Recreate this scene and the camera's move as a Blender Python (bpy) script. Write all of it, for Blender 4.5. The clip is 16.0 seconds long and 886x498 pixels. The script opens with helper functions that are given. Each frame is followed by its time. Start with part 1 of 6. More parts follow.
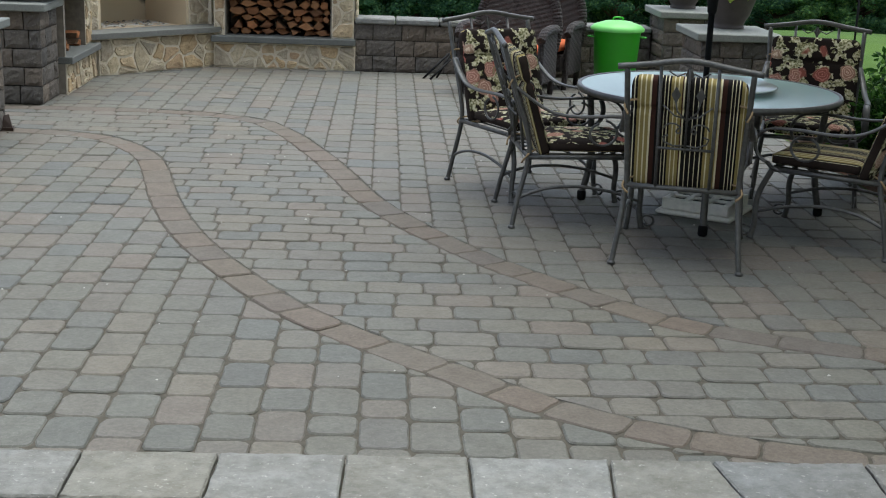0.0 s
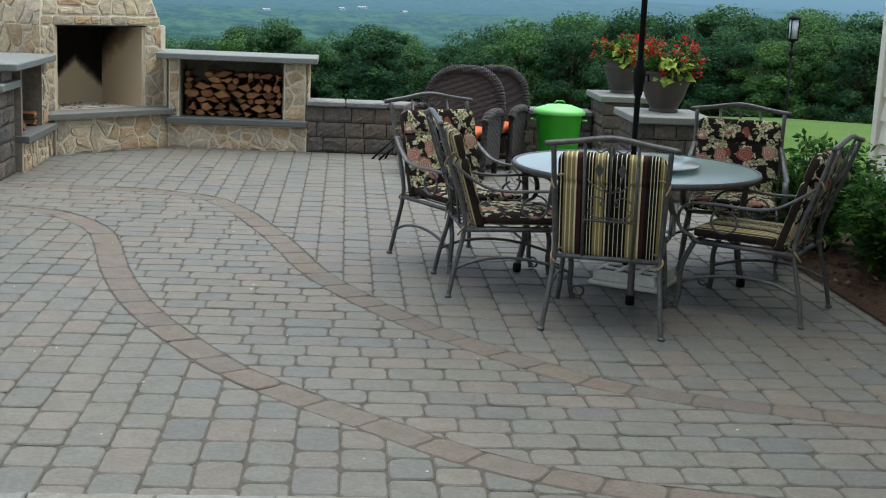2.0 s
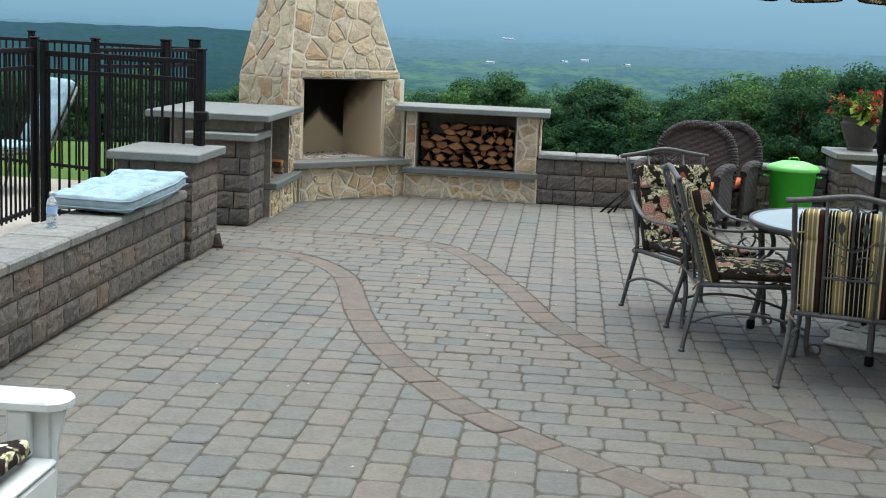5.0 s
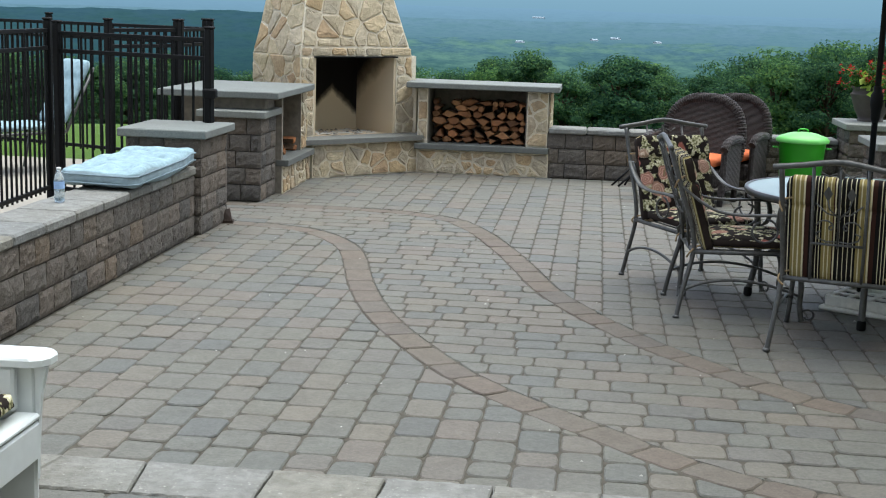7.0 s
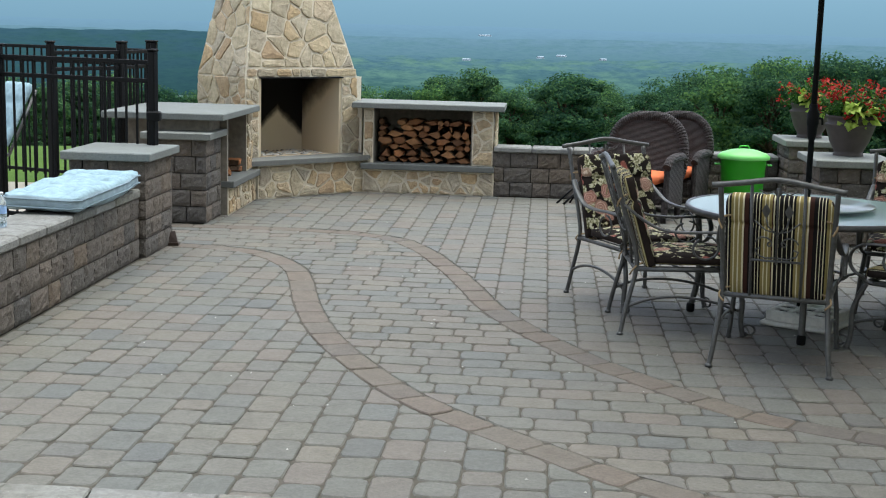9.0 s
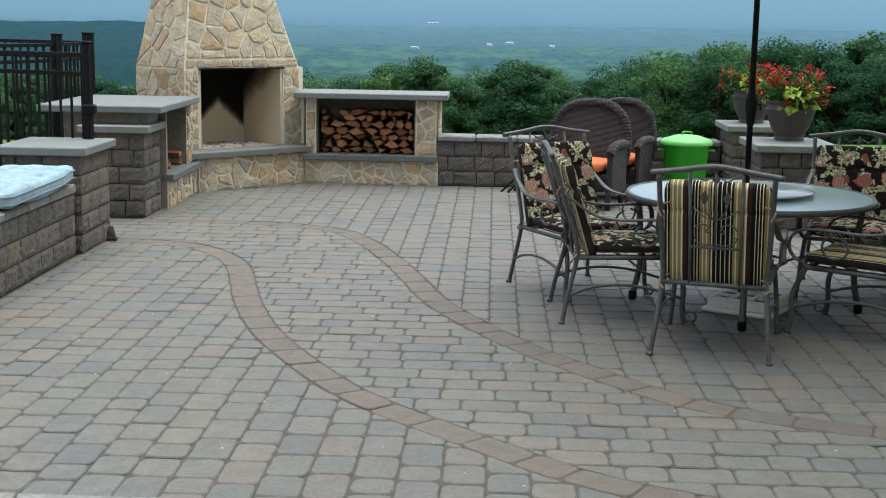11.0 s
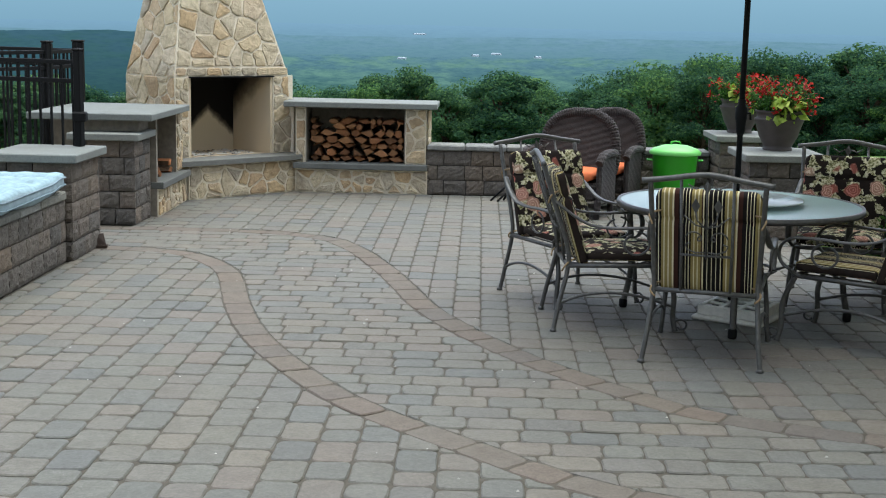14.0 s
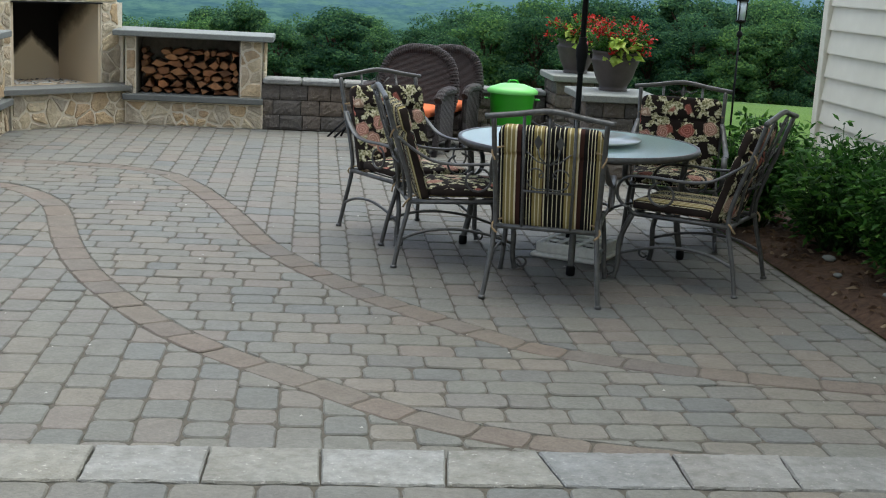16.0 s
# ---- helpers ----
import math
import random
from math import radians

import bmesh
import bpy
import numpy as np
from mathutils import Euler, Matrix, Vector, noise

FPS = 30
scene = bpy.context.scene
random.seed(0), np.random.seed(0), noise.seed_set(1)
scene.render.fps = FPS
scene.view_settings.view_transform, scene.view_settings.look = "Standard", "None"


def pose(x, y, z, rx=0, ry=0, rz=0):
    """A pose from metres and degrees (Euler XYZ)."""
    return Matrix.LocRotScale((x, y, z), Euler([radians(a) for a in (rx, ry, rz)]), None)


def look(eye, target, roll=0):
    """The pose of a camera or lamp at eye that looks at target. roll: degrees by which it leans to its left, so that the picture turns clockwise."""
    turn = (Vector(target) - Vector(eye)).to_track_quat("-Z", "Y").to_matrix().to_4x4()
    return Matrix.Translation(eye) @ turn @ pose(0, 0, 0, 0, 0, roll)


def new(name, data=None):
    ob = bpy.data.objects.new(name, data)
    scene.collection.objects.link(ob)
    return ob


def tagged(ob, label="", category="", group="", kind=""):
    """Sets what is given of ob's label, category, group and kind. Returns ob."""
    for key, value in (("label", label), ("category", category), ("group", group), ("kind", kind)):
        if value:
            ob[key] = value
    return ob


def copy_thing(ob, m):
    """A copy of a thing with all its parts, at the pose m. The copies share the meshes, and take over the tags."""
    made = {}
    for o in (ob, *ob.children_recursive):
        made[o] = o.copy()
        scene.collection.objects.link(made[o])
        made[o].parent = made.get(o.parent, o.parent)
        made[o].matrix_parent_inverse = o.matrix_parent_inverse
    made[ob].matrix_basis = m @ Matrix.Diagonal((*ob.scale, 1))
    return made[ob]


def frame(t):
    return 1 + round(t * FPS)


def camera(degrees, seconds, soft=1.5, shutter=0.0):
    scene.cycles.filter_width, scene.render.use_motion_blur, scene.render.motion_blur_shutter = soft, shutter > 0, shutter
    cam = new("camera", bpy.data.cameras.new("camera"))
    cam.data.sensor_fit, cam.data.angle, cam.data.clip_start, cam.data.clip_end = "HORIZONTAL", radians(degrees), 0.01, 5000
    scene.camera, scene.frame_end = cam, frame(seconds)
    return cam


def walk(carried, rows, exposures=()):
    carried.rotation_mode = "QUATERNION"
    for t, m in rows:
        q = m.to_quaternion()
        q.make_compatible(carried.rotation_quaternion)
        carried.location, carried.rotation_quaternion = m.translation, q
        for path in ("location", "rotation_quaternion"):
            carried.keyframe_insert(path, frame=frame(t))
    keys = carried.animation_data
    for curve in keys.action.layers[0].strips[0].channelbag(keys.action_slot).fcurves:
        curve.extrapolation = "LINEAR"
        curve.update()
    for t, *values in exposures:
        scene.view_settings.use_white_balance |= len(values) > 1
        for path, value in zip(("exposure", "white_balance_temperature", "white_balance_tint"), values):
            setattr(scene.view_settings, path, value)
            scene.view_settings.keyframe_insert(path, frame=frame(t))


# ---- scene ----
cam = camera(37.5, 16.0, soft=1.1)

PATH = [
    (0, (-0.004, 0.655, 1.812), (0.094, 2.582, 1.288), 2.2),
    (0.5, (0.045, 0.538, 1.831), (0.186, 2.479, 1.37), 1.7),
    (0.7, (0.092, 0.49, 1.826), (0.164, 2.435, 1.345), 2.6),
    (1, (0.171, 0.425, 1.811), (0.231, 2.376, 1.375), 3.2),
    (1.5, (0.193, 0.353, 1.809), (0.302, 2.3, 1.362), 2.6),
    (2, (0.096, 0.292, 1.812), (0.253, 2.246, 1.417), 2.6),
    (2.5, (0.04, 0.218, 1.813), (0.177, 2.178, 1.441), 2.9),
    (3, (0.014, 0.172, 1.835), (0.151, 2.136, 1.488), 2.7),
    (3.5, (0.026, 0.165, 1.833), (0.244, 2.123, 1.489), 3.7),
    (3.7, (0.006, 0.162, 1.836), (0.234, 2.124, 1.495), 3.7),
    (4, (-0.031, 0.157, 1.84), (0.118, 2.126, 1.523), 5.1),
    (4.2, (-0.045, 0.15, 1.836), (0.032, 2.123, 1.516), 4.3),
    (4.5, (-0.067, 0.136, 1.823), (-0.158, 2.106, 1.491), 3.7),
    (4.7, (-0.052, 0.127, 1.83), (-0.218, 2.093, 1.498), 2.7),
    (6.8, (0.168, -0.026, 1.841), (-0.029, 1.934, 1.494), 2.3),
    (7, (0.198, -0.028, 1.805), (-0.024, 1.926, 1.442), 1.8),
    (7.5, (0.206, -0.069, 1.845), (-0.003, 1.891, 1.506), 1.3),
    (8, (0.171, -0.119, 1.841), (-0.042, 1.842, 1.51), 0.9),
    (8.5, (0.194, -0.106, 1.831), (0.031, 1.86, 1.502), 1.6),
    (9, (0.226, -0.065, 1.828), (0.08, 1.901, 1.494), 1.5),
    (9.5, (0.254, -0.032, 1.822), (0.137, 1.935, 1.479), 1.0),
    (10, (0.248, -0.025, 1.829), (0.155, 1.944, 1.487), 2.0),
    (10.2, (0.296, 0.028, 1.841), (0.196, 1.994, 1.49), 1.5),
    (12.5, (0.272, -0.02, 1.818), (0.234, 1.949, 1.471), 0.9),
    (13, (0.262, -0.02, 1.82), (0.224, 1.952, 1.487), 1.0),
    (13.5, (0.262, -0.016, 1.822), (0.219, 1.954, 1.481), 1.0),
    (14, (0.261, -0.011, 1.82), (0.21, 1.96, 1.486), 1.2),
    (14.5, (0.273, -0.001, 1.817), (0.232, 1.971, 1.481), 0.3),
    (15, (0.284, -0.004, 1.818), (0.28, 1.966, 1.476), -0.1),
    (15.5, (0.29, 0.001, 1.802), (0.333, 1.969, 1.446), 1.6),
    (15.7, (0.262, 0.03, 1.794), (0.368, 1.99, 1.431), 2.1),
    (16, (0.21, 0.084, 1.778), (0.419, 2.029, 1.362), 3.1),
]
EXPOSURES = [(t, e + 0.04, 6170, 10) for t, e in ((0, 0.82), (1, 0.85), (2, 0.92), (3.5, 1.05), (4.5, 1.12), (7, 1.03), (12.5, 1.06), (15.3, 1.06), (16, 0.98))]
walk(cam, [(t, look(eye, target, roll)) for t, eye, target, roll in PATH], EXPOSURES)

# ---- light ----
world = bpy.data.worlds.new("overcast_sky")
scene.world = world
world.use_nodes = True
wn = world.node_tree.nodes
sky = wn.new("ShaderNodeTexSky")
sky.sky_type = "NISHITA"
sky.sun_disc = False
sky.sun_elevation = radians(79)
sky.sun_rotation = radians(56)
sky.air_density = 1.0
sky.dust_density = 1.5
sky.ozone_density = 1.0
wn["Background"].inputs["Strength"].default_value = 0.145
cloud = wn.new("ShaderNodeHueSaturation")  # a clouded sky is paler than the clear one
cloud.inputs["Saturation"].default_value = 0.5
world.node_tree.links.new(sky.outputs[0], cloud.inputs["Color"])
world.node_tree.links.new(cloud.outputs[0], wn["Background"].inputs["Color"])
sun = new("sun", bpy.data.lights.new("sun", "SUN"))
sun.data.energy = 2.2
sun.data.angle = radians(72)
sun.data.color = (0.99, 1.0, 0.92)
sun.matrix_world = look((2.2, 1.5, 14), (0, 0, 0))


# ---- materials ----
def srgb(r, g, b):
    return tuple(((c / 255 + 0.055) / 1.055) ** 2.4 if c > 10 else c / 255 / 12.92 for c in (r, g, b)) + (1.0,)


class Mat:
    """A small builder for a node material."""

    def __init__(self, name, rough=0.8, metal=0.0, spec=0.4):
        self.m = bpy.data.materials.new(name)
        self.m.use_nodes = True
        self.n = self.m.node_tree.nodes
        self.l = self.m.node_tree.links
        self.b = self.n["Principled BSDF"]
        self.b.inputs["Roughness"].default_value = rough
        self.b.inputs["Metallic"].default_value = metal
        self.b.inputs["Specular IOR Level"].default_value = spec
        self.co = self.n.new("ShaderNodeTexCoord").outputs["Object"]

    def link(self, a, b):
        self.l.new(a, b)

    def noise(self, scale, detail=4.0, rough=0.6, co=None):
        t = self.n.new("ShaderNodeTexNoise")
        t.inputs["Scale"].default_value = scale
        t.inputs["Detail"].default_value = detail
        t.inputs["Roughness"].default_value = rough
        self.link(co or self.co, t.inputs["Vector"])
        return t.outputs[0]

    def ramp(self, fac, stops, mode="LINEAR"):
        r = self.n.new("ShaderNodeValToRGB")
        r.color_ramp.interpolation = mode
        e = r.color_ramp.elements
        while len(e) < len(stops):
            e.new(0.5)
        for k, (p, c) in enumerate(stops):
            e[k].position = p
            e[k].color = c if len(c) == 4 else (*c, 1)
        self.link(fac, r.inputs[0])
        return r.outputs[0]

    def mix(self, fac, a, b, mode="MIX"):
        x = self.n.new("ShaderNodeMix")
        x.data_type = "RGBA"
        x.blend_type = mode
        for sock, v in ((x.inputs[0], fac), (x.inputs[6], a), (x.inputs[7], b)):
            if isinstance(v, (int, float, tuple)):
                sock.default_value = v
            else:
                self.link(v, sock)
        return x.outputs[2]

    def math(self, op, a, b=0.0):
        x = self.n.new("ShaderNodeMath")
        x.operation = op
        for sock, v in ((x.inputs[0], a), (x.inputs[1], b)):
            if isinstance(v, (int, float)):
                sock.default_value = v
            else:
                self.link(v, sock)
        return x.outputs[0]

    def shifted(self, by, amount=37.0):
        """Object coordinates moved by a random value, so that alike pieces differ."""
        v = self.n.new("ShaderNodeVectorMath")
        v.operation = "ADD"
        m = self.math("MULTIPLY", by, amount)
        self.link(self.co, v.inputs[0])
        self.link(m, v.inputs[1])
        return v.outputs[0]

    def island(self):
        return self.n.new("ShaderNodeNewGeometry").outputs["Random Per Island"]

    def each(self):
        return self.n.new("ShaderNodeObjectInfo").outputs["Random"]

    def axis(self, k, co=None):
        s = self.n.new("ShaderNodeSeparateXYZ")
        self.link(co or self.co, s.inputs[0])
        return s.outputs[k]

    def color(self, c):
        if isinstance(c, tuple):
            self.b.inputs["Base Color"].default_value = c
        else:
            self.link(c, self.b.inputs["Base Color"])
        return self

    def bump(self, h, strength=0.4, dist=0.01):
        x = self.n.new("ShaderNodeBump")
        x.inputs["Strength"].default_value = strength
        x.inputs["Distance"].default_value = dist
        self.link(h, x.inputs["Height"])
        self.link(x.outputs[0], self.b.inputs["Normal"])
        return self

    def rough(self, r):
        self.link(r, self.b.inputs["Roughness"])
        return self


def mottled(name, stops, rnd, fine=90.0, coarse=9.0, rough=0.85, bump=0.35, dist=0.004, spec=0.35, dirt=0.35, specks=0.35):
    """Stone or concrete: a tone for each piece, with stains and grain of two sizes."""
    m = Mat(name, rough, 0, spec)
    r = m.each() if rnd == "each" else m.island()
    co = m.shifted(r)
    base = m.ramp(r, stops)
    big = m.noise(coarse, 5, 0.65, co)
    small = m.noise(fine, 4, 0.7, co)
    c = m.mix(m.ramp(big, [(0.3, (0, 0, 0)), (0.75, (dirt, dirt, dirt))]), base, m.mix(1.0, base, (0.55, 0.52, 0.48, 1), "MULTIPLY"))
    c = m.mix(m.ramp(small, [(0.38, (0.5, 0.5, 0.5)), (0.6, (0, 0, 0))]), c, m.mix(1.0, c, (0.58, 0.58, 0.58, 1), "MULTIPLY"))
    speck = m.noise(fine * 2.6, 3, 0.7, co)
    c = m.mix(m.ramp(speck, [(0.62, (0, 0, 0)), (0.75, (specks, specks, specks))]), c, m.mix(0.5, c, (0.62, 0.6, 0.56, 1)))
    wide = m.noise(0.9, 3, 0.5)
    c = m.mix(m.ramp(wide, [(0.4, (0, 0, 0)), (0.65, (0.5, 0.5, 0.5))]), c, m.mix(1.0, c, (0.97, 0.92, 0.85, 1), "MULTIPLY"))
    m.color(c).bump(m.mix(0.5, big, small), bump, dist)
    return m.m


PAVER_TONES = [(0.0, srgb(111, 109, 100)), (0.1, srgb(103, 104, 98)), (0.2, srgb(116, 111, 100)), (0.3, srgb(101, 103, 99)), (0.4, srgb(111, 109, 99)),
               (0.5, srgb(106, 107, 100)), (0.6, srgb(116, 110, 100)), (0.7, srgb(98, 100, 97)), (0.8, srgb(109, 109, 101)), (0.9, srgb(113, 106, 97)), (1.0, srgb(104, 104, 98))]
BAND_TONES = [(0.0, srgb(110, 103, 94)), (0.3, srgb(115, 105, 95)), (0.6, srgb(105, 100, 94)), (0.8, srgb(115, 108, 98)), (1.0, srgb(109, 100, 92))]
paver_joined = mottled("tumbled_paver_field", PAVER_TONES, "island", 55, 9, 0.7, 0.8, 0.008, 0.4, 0.55, 0.45)
paver_single = mottled("tumbled_paver", PAVER_TONES, "each", 55, 9, 0.7, 0.8, 0.008, 0.4, 0.55, 0.45)
band_single = mottled("red_border_paver", BAND_TONES, "each", 70, 11, 0.85, 0.6, 0.006, 0.3, 0.6)
coping_mat = mottled("pale_coping_stone", [(0, srgb(134, 135, 132)), (0.35, srgb(146, 147, 143)), (0.6, srgb(129, 132, 132)), (1, srgb(141, 140, 131))], "each", 22, 6, 0.9, 1.0, 0.03, 0.25, 0.75, 1.0)
block_mat = mottled("split_face_block", [(0, srgb(105, 101, 96)), (0.3, srgb(118, 109, 100)), (0.5, srgb(94, 92, 89)), (0.75, srgb(112, 106, 99)), (1, srgb(124, 112, 99))], "each", 34, 9, 0.92, 1.0, 0.026, 0.15, 0.6, 0.9)
bluestone = mottled("bluestone_slab", [(0, srgb(104, 107, 104)), (1, srgb(118, 119, 114))], "each", 70, 4, 0.75, 0.25, 0.003)
pale_slab = mottled("pale_cap_stone", [(0, srgb(118, 123, 120)), (1, srgb(130, 133, 127))], "each", 70, 4, 0.75, 0.25, 0.003)
field_stone = mottled("tan_field_stone", [(0, srgb(212, 195, 162)), (0.16, srgb(199, 187, 164)), (0.32, srgb(222, 208, 177)), (0.46, srgb(208, 181, 141)), (0.58, srgb(190, 180, 161)),
                                          (0.74, srgb(216, 200, 168)), (0.88, srgb(199, 172, 138)), (1, srgb(223, 213, 189))], "each", 26, 9, 0.9, 1.0, 0.03, 0.2, 0.8, 0.5)
mortar = mottled("pale_mortar", [(0, srgb(226, 216, 194)), (1, srgb(226, 216, 194))], "island", 80, 10, 0.95, 0.5, 0.006, 0.2, 0.2)


def plain(name, c, rough=0.6, metal=0.0, spec=0.4, vary=0.2, scale=25.0, bump=0.1, dist=0.002):
    m = Mat(name, rough, metal, spec)
    n = m.noise(scale, 5)
    dark = tuple(v * (1 - vary) for v in c[:3]) + (1,)
    lite = tuple(min(1, v * (1 + vary * 0.6)) for v in c[:3]) + (1,)
    m.color(m.ramp(n, [(0.3, dark), (0.7, lite)]))
    m.bump(m.noise(scale * 8, 3), bump, dist)
    return m.m


joint_sand = plain("joint_sand", srgb(83, 79, 70), 0.95, 0, 0.2, 0.3, 30, 0.4, 0.004)
soil = plain("dark_mulch", srgb(84, 66, 52), 0.95, 0, 0.2, 0.5, 22, 0.9, 0.02)
black_metal = plain("black_powder_coat", srgb(9, 10, 11), 0.6, 0.0, 0.18, 0.2, 40)
grey_iron = plain("dark_grey_wrought_iron", srgb(86, 86, 84), 0.4, 0.3, 0.5, 0.3, 30)
white_paint = plain("white_painted_board", srgb(198, 203, 202), 0.5, 0, 0.4, 0.06, 12)
block_core = plain("wall_core", srgb(60, 57, 53), 0.95, 0, 0.2, 0.3, 20)
refractory = plain("tan_refractory_lining", srgb(208, 190, 160), 0.9, 0, 0.2, 0.18, 14, 0.4, 0.006)
bark = plain("bark", srgb(74, 60, 48), 0.95, 0, 0.2, 0.4, 12, 0.8, 0.03)
stem_green = plain("green_stem", srgb(60, 84, 40), 0.7)


def grass_material():
    m = Mat("mown_grass", 0.9, 0, 0.2)
    n = m.noise(0.15, 6)
    f = m.noise(14, 4)
    c = m.ramp(n, [(0.35, srgb(56, 84, 18)), (0.65, srgb(76, 104, 24))])
    c = m.mix(m.ramp(f, [(0.3, (0.5, 0.5, 0.5)), (0.7, (0, 0, 0))]), c, srgb(44, 66, 12))
    # far out the lawn becomes woods, blue-green with haze mixed into the colour
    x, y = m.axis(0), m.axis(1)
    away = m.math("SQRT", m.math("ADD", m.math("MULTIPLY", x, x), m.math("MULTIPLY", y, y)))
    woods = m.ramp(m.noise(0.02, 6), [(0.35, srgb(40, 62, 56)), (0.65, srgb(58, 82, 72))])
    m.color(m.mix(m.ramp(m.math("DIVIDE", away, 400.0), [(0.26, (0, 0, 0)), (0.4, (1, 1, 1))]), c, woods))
    m.bump(f, 0.8, 0.03)
    return m.m


grass = grass_material()


def leaf_material(name, stops, rough=0.55, vary=False, through_light=0.35):
    """Thin leaves: a tone for each, some light passing through."""
    m = Mat(name, rough, 0, 0.15)
    c = m.ramp(m.island(), stops)
    if vary:
        c = m.mix(1.0, c, m.ramp(m.each(), [(0, (0.58, 0.7, 0.78)), (0.5, (0.95, 0.97, 0.95)), (1, (1.5, 1.42, 1.0))]), "MULTIPLY")
    m.color(c)
    t = m.n.new("ShaderNodeBsdfTranslucent")
    m.link(c, t.inputs["Color"])
    x = m.n.new("ShaderNodeMixShader")
    x.inputs[0].default_value = through_light
    m.link(m.b.outputs[0], x.inputs[1])
    m.link(t.outputs[0], x.inputs[2])
    m.link(x.outputs[0], m.n["Material Output"].inputs["Surface"])
    return m.m


# blue-green leaf tones with some haze of the distance painted in
tree_leaf = leaf_material("tree_leaf", [(0, srgb(48, 76, 58)), (0.5, srgb(63, 96, 67)), (0.85, srgb(82, 113, 71)), (1, srgb(100, 130, 78))], 1.0, True, 0.5)
bush_leaf = leaf_material("bush_leaf", [(0, srgb(30, 58, 22)), (0.5, srgb(50, 90, 34)), (0.85, srgb(76, 120, 46)), (1, srgb(104, 146, 62))], 0.6)
lime_leaf = leaf_material("lime_leaf", [(0, srgb(138, 166, 58)), (1, srgb(178, 194, 98))])
petal_red = leaf_material("red_petal", [(0, srgb(120, 20, 20)), (0.55, srgb(172, 34, 30)), (0.85, srgb(186, 62, 50)), (1, srgb(196, 104, 100))], 0.6)


# ---- mesh helpers ----
def mesh_of(name, verts, faces, mats, slots=None, smooth=False):
    me = bpy.data.meshes.new(name)
    me.from_pydata([tuple(v) for v in verts], [], faces)
    for m in mats if isinstance(mats, (list, tuple)) else [mats]:
        me.materials.append(m)
    if slots:
        me.polygons.foreach_set("material_index", slots)
    if smooth:
        me.polygons.foreach_set("use_smooth", [True] * len(me.polygons))
    me.update()
    return me


